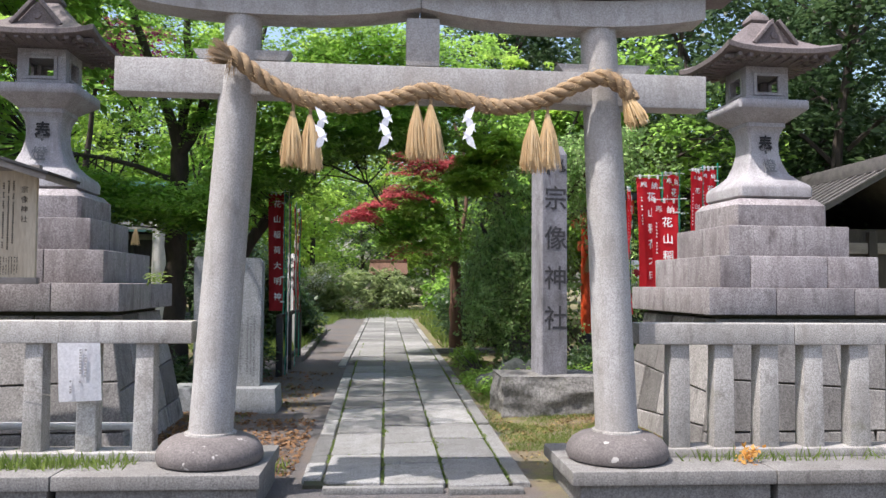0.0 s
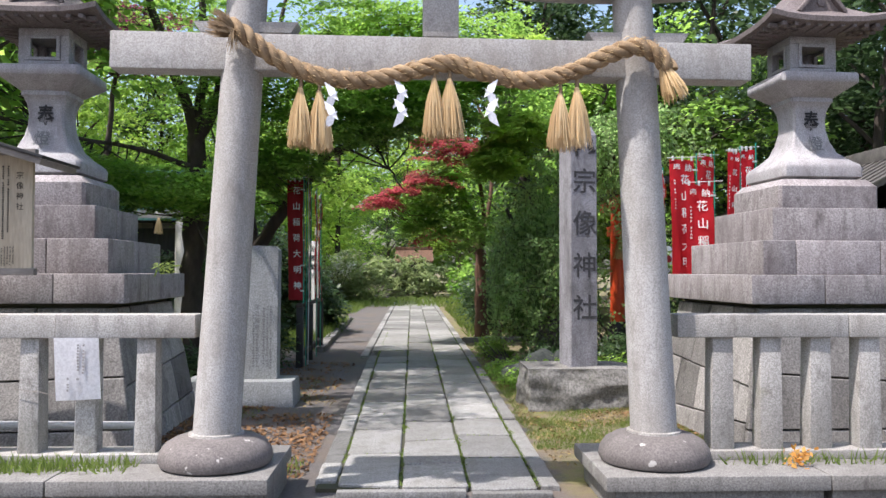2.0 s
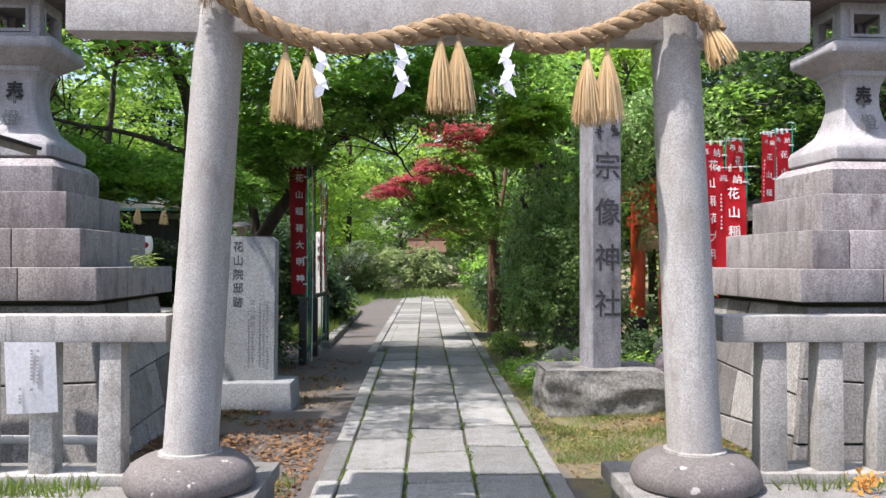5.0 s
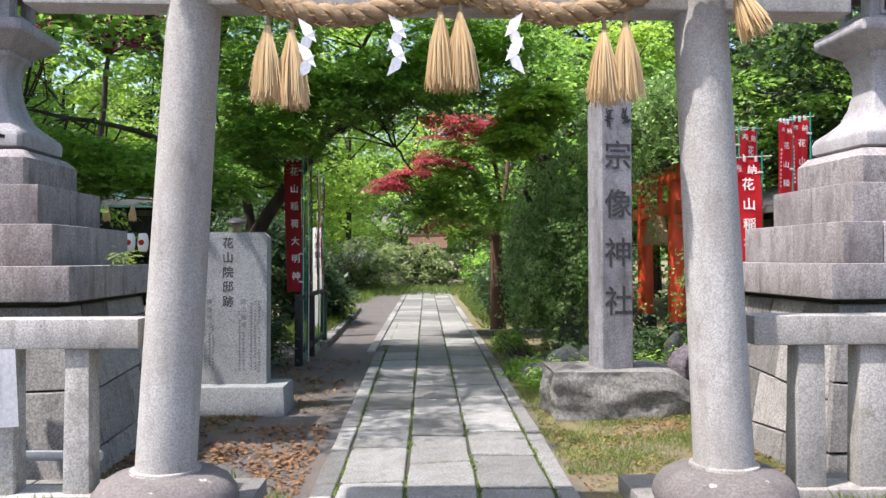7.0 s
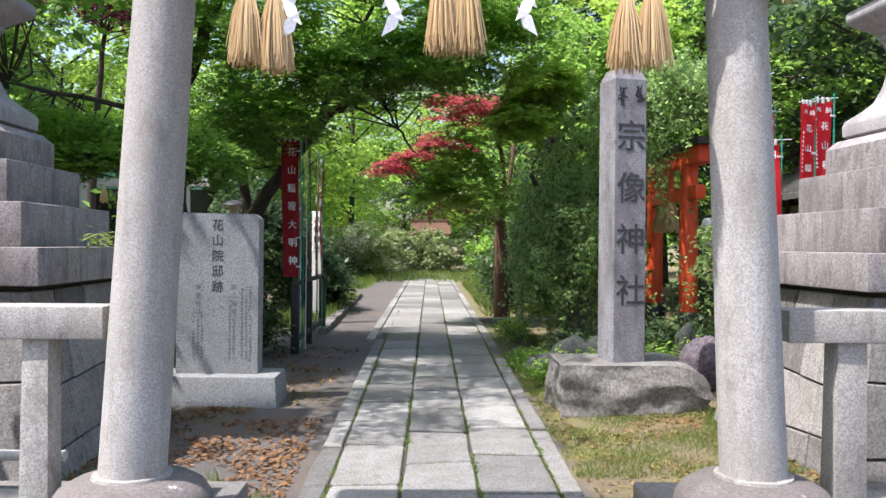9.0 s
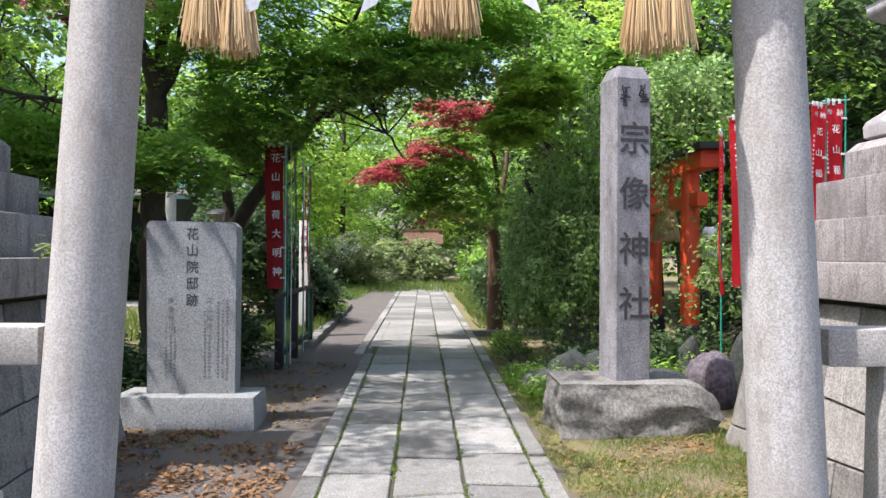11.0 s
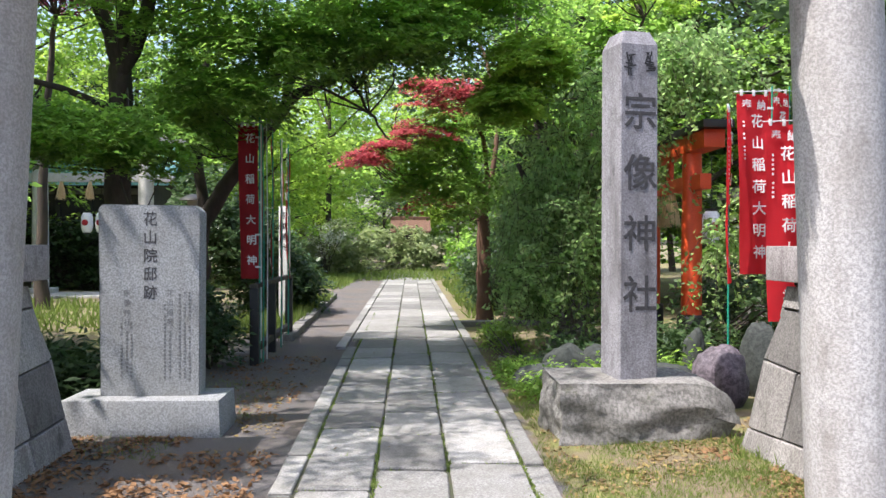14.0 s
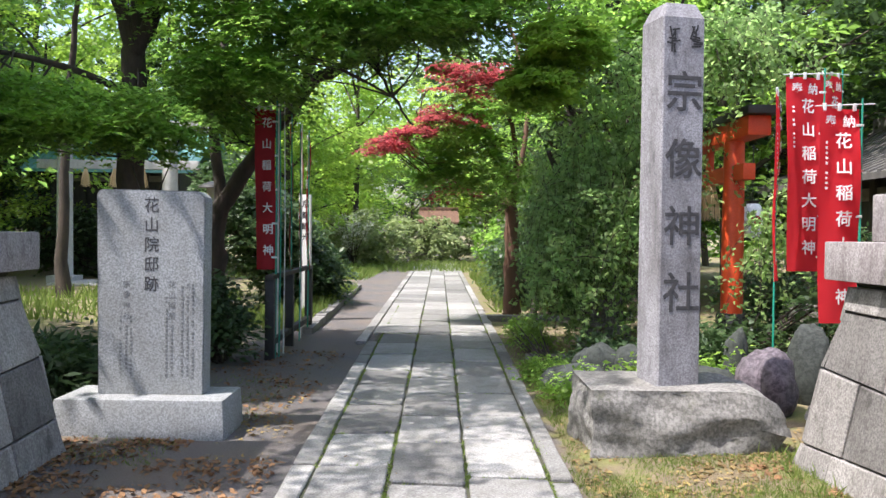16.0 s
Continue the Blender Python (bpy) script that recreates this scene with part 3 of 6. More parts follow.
rng = random.Random(4)
bm = straws(bmesh.new(), rng, (-1.08, TY - 0.24, 3.055), (-1.235, TY - 0.27, 3.115), 0.03, 0.09, 150, 0.0045)
straws(bm, rng, (-1.1, TY - 0.26, 3.06), (-1.10, TY - 0.29, 2.93), 0.03, 0.05, 24, 0.003)
part("frayed_end", bm, "rope", rope)
bm = straws(bmesh.new(), rng, (1.72, TY - 0.22, 2.86), (1.79, TY - 0.25, 2.66), 0.035, 0.09, 170, 0.0045)
part("frayed_end", bm, "straw", rope)


def tassel(x, z_top, z_bottom, lean):
    t = thing("straw_tassel", (x, TY - 0.18, z_bottom), "golden straw tassel hanging from the twisted rope", "tassel", "tassels on the rope")
    bm = bmesh.new()
    tube(bm, [(x, TY - 0.15, z_top + 0.10), (x + 0.004, TY - 0.16, z_top + 0.02), (x, TY - 0.16, z_top - 0.04)], [0.010, 0.012, 0.016], 7)
    part("cord", bm, "rope", t)
    bm = straws(bmesh.new(), rng, (x, TY - 0.16, z_top), (x + lean, TY - 0.19, z_bottom), 0.012, 0.088, 300, 0.0032)
    lathe(bm, x + lean * 0.4, TY - 0.162, [(0.010, z_top), (0.03, z_top - 0.1), (0.042, z_top - 0.22), (0.045, z_bottom + 0.12)], 10)
    part("straw_skirt", bm, "straw", t)


for tx, za, zb, ln in ((-0.675, 2.70, 2.33, 0.0), (-0.555, 2.68, 2.30, 0.015), (0.195, 2.77, 2.39, 0.005), (0.295, 2.77, 2.39, 0.01), (1.025, 2.68, 2.32, -0.005), (1.135, 2.72, 2.33, 0.0)):
    tassel(tx * SIZE, lift(za), lift(zb), ln)


def streamer(x, z, flip):
    """Four folded leaves of paper, each stepping the other way and overlapping the one above."""
    bm = bmesh.new()
    w, h = 0.066, 0.088
    px, pz, y = x, z, TY - 0.19
    for i in range(4):
        way = flip * (1 if i % 2 == 0 else -1)
        dx, dip = 0.030 * way, 0.020 * way
        back = 0.010 * (1 if i % 2 else -1)
        a = [(px - w / 2, y, pz + dip), (px + w / 2, y, pz - dip), (px + w / 2 + dx, y + back, pz - h - dip), (px - w / 2 + dx, y + back, pz - h + dip)]
        lo = [bm.verts.new(p) for p in a]
        hi = [bm.verts.new((p[0], p[1] - 0.0015, p[2])) for p in a]
        bm.faces.new(lo)
        bm.faces.new(hi[::-1])
        for k in range(4):
            bm.faces.new((lo[k], hi[k], hi[(k + 1) % 4], lo[(k + 1) % 4]))
        px += dx * 0.8
        pz -= h * 0.74
        y -= 0.012
    tube(bm, [(x, TY - 0.15, z + 0.06), (x, TY - 0.19, z - 0.005)], 0.003, 5)
    bmesh.ops.recalc_face_normals(bm, faces=bm.faces)
    solo("paper_streamer", bm, "paper", "folded white zigzag paper streamer on the rope", "streamer", "paper streamers", at=(x, TY - 0.19, z - 0.28))


for sx, sz in ((-0.485, 2.715), (-0.035, 2.735), (0.58, 2.745)):
    streamer(sx * SIZE, lift(sz), 1 if sx < 0.5 else -1)


# ---- plinths and fences ----
def plinth(name, x0, x1, inner):
    t = thing(name, ((x0 + x1) / 2, 6.1, -0.03), "low worn granite plinth under gate and fence", "plinth")
    step = (x1 - x0) / 3
    for i in range(3):
        a, b = x0 + i * step, x0 + (i + 1) * step
        part("cap_stone", block(a + 0.004, b - 0.004, 5.585, 6.62, 0.125, 0.222, 0.012), "plinth", t)
        part("base_stone", block(a + (0.05 if i == 0 and inner < 0 else 0.004) + 0.02, b - 0.03, 5.63, 6.58, -0.06, 0.125, 0.01), "plinth", t)
    return t


plinth("plinth", -4.9, -0.83, 1)
plinth("plinth", 1.27, 5.6, -1)


def fence(x0, x1, posts, width, label):
    t = thing("stone_fence", ((x0 + x1) / 2, 6.15, 0.22), label, "fence")
    part("sill", block(x0, x1, 6.03, 6.27, 0.215, 0.285, 0.012), "fence", t)
    n = max(2, round((x1 - x0) / 1.4))
    for i in range(n):
        a, b = x0 + (x1 - x0) * i / n, x0 + (x1 - x0) * (i + 1) / n
        part("rail", block(a + 0.002, b - 0.002, 6.05, 6.25, 1.055, 1.215, 0.014), "fence", t)
    for x in posts:
        m = pose(x, 6.15, 0.28, 0, rng.uniform(-0.6, 0.6), rng.uniform(-3, 3))
        bm = bmesh.new()
        frustum(bm, (-width / 2, width / 2, -0.075, 0.075), (-width / 2 + 0.008, width / 2 - 0.008, -0.07, 0.07), 0, 0.776, 0.014, m)
        part("fence_post", bm, "fence", t)


fence(-4.8, -1.40, [-1.74, -2.14, -2.51, -2.88, -3.26, -3.64, -4.02, -4.40], 0.145, "granite fence with square posts and a notice tied on")
fence(1.88, 5.5, [2.20, 2.545, 2.89, 3.245, 3.615, 3.975, 4.33, 4.69, 5.05, 5.4], 0.165, "granite fence with square posts beside the gate")

# notice sheet tied to the fence
notice = thing("notice_sheet", (-2.17, 6.03, 0.65), "white paper notice in a sleeve tied to the fence with string", "notice")
bm = bmesh.new()
gridv = []
for j in range(9):
    row = []
    for i in range(7):
        u, v = i / 6, j / 8
        row.append((-2.325 + 0.295 * u + 0.02 * v, 6.022 - 0.018 * math.sin(u * 3.1) * (0.4 + 0.6 * math.sin(v * 3)) - 0.004, 1.062 - 0.405 * v - 0.012 * (1 - u) * v))
    gridv.append([bm.verts.new(p) for p in row])
for a, b in zip(gridv, gridv[1:]):
    for i in range(6):
        bm.faces.new((a[i], b[i], b[i + 1], a[i + 1]))
bmesh.ops.solidify(bm, geom=bm.faces, thickness=0.002)
part("sheet", bm, "paper", notice)
bm = bars(bmesh.new(), facing(-2.17, 5.996, 0.85), [(0.05, 0.17, -0.02), (0.015, 0.17, -0.06), (-0.05, -0.05, -0.14)], random.Random(3), 0.016, 0.006)
tagged(part("printing", bm, "lantern", notice), kind="stuff")
bm = bmesh.new()
tube(bm, [(-2.60, 6.06, 0.72), (-2.42, 6.045, 0.70), (-2.3, 6.03, 0.67), (-2.05, 6.03, 0.68), (-1.98, 6.06, 0.74)], 0.002, 5)
tube(bm, [(-2.32, 6.04, 1.22), (-2.325, 6.03, 1.05), (-2.32, 6.035, 0.68), (-2.28, 6.05, 0.5)], 0.002, 5)
part("string", bm, "grey_wood", notice)

bm = tube(bmesh.new(), [(-4.8, 6.45, 0.42), (-3.0, 6.45, 0.41), (-1.75, 6.45, 0.40)], 0.028, 12)
for x in (-4.5, -3.1, -1.9):
    box(bm, x - 0.03, x + 0.03, 6.42, 6.48, 0.215, 0.40)
solo("water_pipe", bm, "white_pole", "pale plastic pipe running behind the fence", "pipe", at=(-3.2, 6.45, 0.22))


# ---- stone lanterns ----
def quad_loops(cx, cy, prof, n=6, corner=0.0):
    """Square loops with softly cut corners; prof: (half width, z)."""
    loops = []
    for h, z in prof:
        c = h * 0.06 + corner
        loops.append([(cx + x, cy + y, z) for x, y in ((-h + c, -h), (h - c, -h), (h, -h + c), (h, h - c), (h - c, h), (-h + c, h), (-h, h - c), (-h, -h + c))])
    return loops


def masonry(t, cx, cy, hb, ht, z0, z1, yaw, seed, courses=4):
    """A battered footing of squared blocks round a dark core."""
    r = random.Random(seed)
    turn = pose(cx, cy, 0, 0, 0, yaw)
    core = bmesh.new()
    frustum(core, (-hb + 0.05, hb - 0.05, -hb + 0.05, hb - 0.05), (-ht + 0.05, ht - 0.05, -ht + 0.05, ht - 0.05), z0, z1, 0, turn)
    body = part("footing", core, "gap", t)
    cuts = [z0 + (z1 - z0) * v for v in ((0, 0.2, 0.52, 0.86, 1.0) if courses == 4 else (0, 0.3, 0.62, 1.0))]
    slope = [[0.0] * 4] + [[r.uniform(-0.07, 0.07) for _ in range(4)] for _ in cuts[1:-1]] + [[0.0] * 4]
    for level, (za, zb) in enumerate(zip(cuts, cuts[1:])):
        ha = hb + (ht - hb) * (za - z0) / (z1 - z0)
        hc = hb + (ht - hb) * (zb - z0) / (z1 - z0)
        for side in range(4):
            n = r.choice((3, 4, 4))
            edges = [0.0] + sorted((i + r.uniform(-0.22, 0.22)) / n for i in range(1, n)) + [1.0]
            for u0, u1 in zip(edges, edges[1:]):
                g = 0.006
                d = r.uniform(-0.006, 0.008)
                x = lambda h, u: -h + 2 * h * u
                bm = bmesh.new()
                e0 = 0.05 if u0 == 0 and side % 2 else 0.0
                e1 = 0.05 if u1 == 1 and side % 2 else 0.0
                corner0 = lambda h: x(h, u0) + g + e0
                corner1 = lambda h: x(h, u1) - g - e1
                vs = [bm.verts.new(v) for v in (
                    (corner0(ha), -ha - d, za + g), (corner1(ha), -ha - d, za + g), (corner1(ha), -ha + 0.049, za + g), (corner0(ha), -ha + 0.049, za + g),
                    (corner0(hc), -hc - d, zb - g), (corner1(hc), -hc - d, zb - g), (corner1(hc), -hc + 0.049, zb - g), (corner0(hc), -hc + 0.049, zb - g))]
                for k, v in enumerate(vs):
                    v.co.z += slope[level + (k > 3)][side] * v.co.x
                lean = r.uniform(-0.04, 0.04)
                for v in (vs[4], vs[7]):
                    v.co.x += lean if u0 > 0 else 0.0
                for f in ((3, 2, 1, 0), (4, 5, 6, 7), (0, 1, 5, 4), (1, 2, 6, 5), (2, 3, 7, 6), (3, 0, 4, 7)):
                    bm.faces.new([vs[i] for i in f])
                bmesh.ops.bevel(bm, geom=[e for e in bm.edges if all(v.co.y < -hc + 0.02 for v in e.verts)], offset=0.008, segments=1, affect="EDGES")
                bmesh.ops.transform(bm, matrix=turn @ pose(0, 0, 0, 0, 0, 90 * side), verts=bm.verts)
                part("stone_block", bm, "wall", body, smooth=False)


def tier(t, cx, cy, h, z0, z1, yaw, cuts_x, cuts_y, mat="tier"):
    turn = pose(cx, cy, 0, 0, 0, yaw)
    xs, ys = [-h] + [h * c for c in cuts_x] + [h], [-h] + [h * c for c in cuts_y] + [h]
    for xa, xb in zip(xs, xs[1:]):
        for ya, yb in zip(ys, ys[1:]):
            part("step_block", block(xa + (0.003 if xa > -h else 0), xb - (0.003 if xb < h else 0), ya + (0.003 if ya > -h else 0), yb - (0.003 if yb < h else 0), z0, z1, 0.014, turn), mat, t)


def stone_lantern(cx, cy, yaw, seed):
    t = thing("stone_lantern", (cx, cy, -0.02), "tall carved granite lantern on a stepped pedestal", "stone lantern", "pair of stone lanterns")
    T = pose(cx, cy, 0, 0, 0, yaw)
    slim = Matrix.Diagonal((0.80, 0.80, 1, 1))
    masonry(t, cx, cy, 1.14, 0.90, -0.06, 1.20, yaw, seed)
    # thin dark band, set back between footing and lowest step
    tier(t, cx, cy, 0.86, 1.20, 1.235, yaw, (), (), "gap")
    tier(t, cx, cy, 1.0, 1.235, 1.485, yaw, (-0.35, 0.42), (0.1,))
    tier(t, cx, cy, 0.80, 1.485, 1.785, yaw, (-0.62, 0.35), (-0.1,))
    tier(t, cx, cy, 0.62, 1.785, 2.085, yaw, (), (-0.05,))
    bm = bmesh.new()
    rings(bm, quad_loops(0, 0, [(0.475, 2.085), (0.48, 2.10), (0.48, 2.30), (0.42, 2.365), (0.40, 2.37)]))
    bmesh.ops.transform(bm, matrix=T, verts=bm.verts)
    part("plinth_block", bm, "tier", t)
    T = T @ slim
    bm = bmesh.new()
    prof = [(0.42, 2.37), (0.49, 2.40), (0.495, 2.48), (0.475, 2.52), (0.37, 2.585), (0.29, 2.65), (0.235, 2.76), (0.205, 2.87), (0.20, 2.97), (0.215, 3.06), (0.245, 3.12), (0.265, 3.135), (0.265, 3.175)]
    rings(bm, quad_loops(0, 0, prof, corner=0.01))
    bmesh.ops.transform(bm, matrix=T, verts=bm.verts)
    part("stem", bm, "lantern", t)
    bm = bmesh.new()
    writing(bm, "奉", T @ facing(0, -0.215, 3.05), 0.20, width=0.95, depth=0.9, bold=0.015)
    bm2 = bmesh.new()
    writing(bm2, "燈", T @ pose(0, -0.275, 2.80, -27) @ FRONT, 0.17, width=1.1, depth=1.2)
    part("inscription", bm, "ink", t)
    part("inscription", bm2, "carved_shade", t)
    bm = bmesh.new()
    rings(bm, quad_loops(0, 0, [(0.27, 3.176), (0.34, 3.22), (0.46, 3.29), (0.47, 3.30), (0.47, 3.375), (0.46, 3.385), (0.33, 3.395)]))
    bmesh.ops.transform(bm, matrix=T, verts=bm.verts)
    part("tray", bm, "lantern", t)
    T = T @ pose(0, 0, 3.395) @ Matrix.Diagonal((1, 1, 0.77, 1)) @ pose(0, 0, -3.395)
    # fire box: four corner posts, sills and heads, open windows
    w = 0.285
    def piece(name, bm, mat="lantern", parent=None):
        bmesh.ops.transform(bm, matrix=T, verts=bm.verts)
        return part(name, bm, mat, parent or t)
    piece("fire_box_sill", block(-w, w, -w, w, 3.395, 3.47, 0.008))
    piece("fire_box_head", block(-w, w, -w, w, 3.77, 3.86, 0.008))
    for sx in (-1, 1):
        for sy in (-1, 1):
            piece("corner_post", block(sx * (w - 0.05) - 0.05, sx * (w - 0.05) + 0.05, sy * (w - 0.05) - 0.05, sy * (w - 0.05) + 0.05, 3.469, 3.771, 0.006))
    for k in range(4):
        R = pose(0, 0, 0, 0, 0, 90 * k)
        ring = [[(x, y, z) for x, z in pts] for pts, y in (
            (((-0.185, 3.474), (0.185, 3.474), (0.185, 3.767), (-0.185, 3.767)), -w + 0.03), (((-0.185, 3.474), (0.185, 3.474), (0.185, 3.767), (-0.185, 3.767)), -w - 0.012),
            (((-0.145, 3.51), (0.145, 3.51), (0.145, 3.73), (-0.145, 3.73)), -w - 0.012), (((-0.145, 3.51), (0.145, 3.51), (0.145, 3.73), (-0.145, 3.73)), -w + 0.03))]
        bm = rings(bmesh.new(), ring + ring[:1], cap=False)
        bmesh.ops.remove_doubles(bm, verts=bm.verts, dist=0.0001)
        bmesh.ops.recalc_face_normals(bm, faces=bm.faces)
        bmesh.ops.transform(bm, matrix=R, verts=bm.verts)
        piece("window_frame", bm)
    # roof: hipped, sweeping eaves, rafters below, a small gable in front
    bm = bmesh.new()
    n = 8
    def eave(h, z, lift, thick):
        out = []
        for k in range(4):
            for i in range(n):
                u = -1 + 2 * i / n
                x, y = Matrix.Rotation(radians(90 * k), 2) @ Vector((u * h, -h))
                out.append((x, y, z + lift * abs(u) ** 3 + thick))
        return out
    rings(bm, [eave(0.30, 3.865, 0, 0), eave(0.70, 3.90, 0.07, 0), eave(0.735, 3.915, 0.075, 0), eave(0.74, 3.915, 0.08, 0.06), eave(0.56, 4.05, 0.03, 0),
               eave(0.40, 4.17, 0.01, 0), eave(0.28, 4.30, 0, 0), eave(0.20, 4.41, 0, 0), eave(0.13, 4.49, 0, 0), eave(0.06, 4.53, 0, 0)])
    bmesh.ops.transform(bm, matrix=T, verts=bm.verts)
    roof = part("roof", bm, "roof_stone", t)
    for k in range(4):
        for i in range(9):
            x = -0.56 + 0.14 * i
            part("rafter", block(x - 0.026, x + 0.026, -0.69, -0.30, 3.87, 3.92, 0.004, T @ pose(0, 0, 0, 0, 0, 90 * k)), "roof_stone", roof)
    bm = bmesh.new()
    for s in (1, -1):
        tri = [(-0.23, -0.46, 4.12), (0.23, -0.46, 4.12), (0.0, -0.46, 4.40), (-0.16, -0.1, 4.2), (0.16, -0.1, 4.2), (0.0, -0.1, 4.45)]
        vs = [bm.verts.new(Vector(p) if s == 1 else Vector((-p[0], -p[1], p[2]))) for p in tri]
        for f in ((0, 1, 2), (3, 5, 4), (0, 2, 5, 3), (1, 4, 5, 2), (0, 3, 4, 1)):
            bm.faces.new([vs[i] for i in f])
    for s in (-1, 1):
        box(bm, 0, 0.40, -0.52, -0.44, 0, 0.045, 0.006, pose(s * 0.27, 0, 4.09, 0, 0, 0) @ (pose(0, 0, 0, 0, -51, 0) if s < 0 else Matrix.Diagonal((-1, 1, 1, 1)) @ pose(0, 0, 0, 0, -51, 0)))
    rings(bm, [[(0.05 * math.cos(a), y, 4.225 + 0.05 * math.sin(a)) for a in (k * math.pi / 3 for k in range(6))] for y in (-0.45, -0.478)])
    bmesh.ops.recalc_face_normals(bm, faces=bm.faces)
    bmesh.ops.transform(bm, matrix=T, verts=bm.verts)
    part("gable", bm, "roof_stone", roof)
    bm = bmesh.new()
    rings(bm, quad_loops(0, 0, [(0.10, 4.50), (0.13, 4.54), (0.12, 4.59), (0.06, 4.66), (0.01, 4.71)]))
    bmesh.ops.transform(bm, matrix=T, verts=bm.verts)
    part("finial", bm, "roof_stone", t)


stone_lantern(-3.36, 8.35, 1.5, 5)
stone_lantern(3.86, 8.32, 3.0, 9)

# ---- roofed notice board behind the fence ----
nb = thing("notice_board", (-3.5, 6.5, 0.22), "roofed wooden notice board with columns of writing", "notice board")
part("panel", block(-4.45, -2.67, 6.44, 6.48, 1.52, 2.36, 0.006), "board", nb)
for x in (-3.28, -4.2):
    part("leg", block(x - 0.045, x + 0.045, 6.481, 6.57, 0.21, 2.40, 0.008), "dark_wood", nb)
for z in (1.50, 2.36):
    part("batten", block(-4.47, -2.65, 6.43, 6.49, z - 0.025, z + 0.025, 0.005), "grey_wood", nb)
for s in (1, -1):
    bm = bmesh.new()
    box(bm, -1.04, 0.0, -0.30, 0.30, 0, 0.045, 0.006, pose(-2.50 if s > 0 else -4.62, 6.46, 2.235, 0, 17 * s, 0) if s > 0 else pose(-4.62, 6.46, 2.235, 0, -17, 0) @ Matrix.Diagonal((-1, 1, 1, 1)))
    bmesh.ops.recalc_face_normals(bm, faces=bm.faces)
    part("roof_board", bm, "grey_wood", nb)
bm = bmesh.new()
box(bm, -1.04, 0.012, -0.32, 0.32, 0.046, 0.07, 0.004, pose(-2.50, 6.46, 2.235, 0, 17, 0))
part("roof_cover", bm, "black", nb)
bm = bmesh.new()
writing(bm, "宗像神社", facing(-2.76, 6.438, 2.22), 0.055, 0.075)
bars(bm, facing(-3.3, 6.438, 1.95), [(0.46 - 0.036 * i, 0.31, -0.16 - 0.05 * ((i * 7) % 4) / 3) for i in range(28)], random.Random(8), 0.013, 0.006)
bars(bm, facing(-3.3, 6.438, 1.95), [(0.50 - 0.02 * i, -0.27, -0.40) for i in range(52)], random.Random(9), 0.008, 0.005)
part("lettering", bm, "dark_wood", nb)


# ---- stele, name post, rocks ----
stele = thing("inscribed_stele", (-1.93, 10.2, -0.03), "grey inscribed memorial slab on a rectangular stone base", "monument")
bm = bmesh.new()
frustum(bm, (-2.59, -1.29, 9.90, 10.52), (-2.56, -1.31, 9.93, 10.50), -0.06, 0.25, 0.018)
part("base", bm, "stele", stele)
bm = bmesh.new()
out = [(-2.315, 0.245), (-1.515, 0.245), (-1.505, 1.755), (-1.56, 1.805), (-2.30, 1.815), (-2.33, 1.78)]
rings(bm, [[(x, y, z) for x, z in out] for y in (10.34, 10.335, 10.145, 10.14)])
bmesh.ops.recalc_face_normals(bm, faces=bm.faces)
bmesh.ops.bevel(bm, geom=[e for e in bm.edges if e.calc_face_angle(0) > 0.4], offset=0.008, segments=2, affect="EDGES")
part("slab", bm, "stele", stele)
characters("花山院邸跡", facing(-1.915, 10.139, 1.755), 0.122, "ink_worn", stele, 0.150, 0.95, 0.2, 0.002)
bm = bmesh.new()
writing(bm, "花山稲荷", facing(-1.755, 10.139, 1.12), 0.06, 0.080, 1, 0.2)
writing(bm, "宗像神社", facing(-2.10, 10.139, 1.12), 0.06, 0.080, 1, 0.2)
bars(bm, facing(-1.915, 10.140, 0.8), [(0.16, -0.02, -0.42), (0.12, 0.2, -0.42), (0.24, 0.28, -0.42), (0.28, 0.30, -0.42), (0.32, 0.30, -0.42), (-0.185, -0.02, -0.40), (-0.15, 0.05, -0.40), (-0.23, 0.05, -0.40)], random.Random(5), 0.020, 0.014)
tagged(part("small_inscription", bm, "carved_shade", stele), kind="stuff")

PT = pose(1.995, 10.0, 0, 0, 0, 13)
post = thing("name_post", (2.015, 10.0, 0.40), "tall square stone post carved with the shrine name", "stone post")
bm = bmesh.new()
rings(bm, quad_loops(0, 0, [(0.168, 0.36), (0.168, 0.40), (0.166, 3.09), (0.120, 3.20), (0.119, 3.201)]))
bmesh.ops.transform(bm, matrix=PT, verts=bm.verts)
part("shaft", bm, "post", post, smooth=False)
characters("宗像神社", PT @ facing(0.0, -0.1695, 2.70), 0.305, "ink_worn", post, 0.485, 1.0, 0.15, 0.005)
for cx, top, sd in ((-0.09, 0.17, 2), (0.09, 0.19, 6)):
    q = random.Random(sd)
    bm = bmesh.new()
    for i in range(9):
        u, v, a = q.uniform(-0.05, 0.05), top - 0.02 - i * 0.017, q.choice((q.uniform(-12, 12), q.uniform(60, 110)))
        ln = q.uniform(0.02, 0.05)
        box(bm, -ln, ln, -0.006, 0.006, 0, 0.0012 + 0.0002 * i, 0, PT @ facing(0, -0.1685, 2.85) @ pose(cx + u * 0.5, v, 0, 0, 0, a))
    part("worn_character", bm, "ink", post)


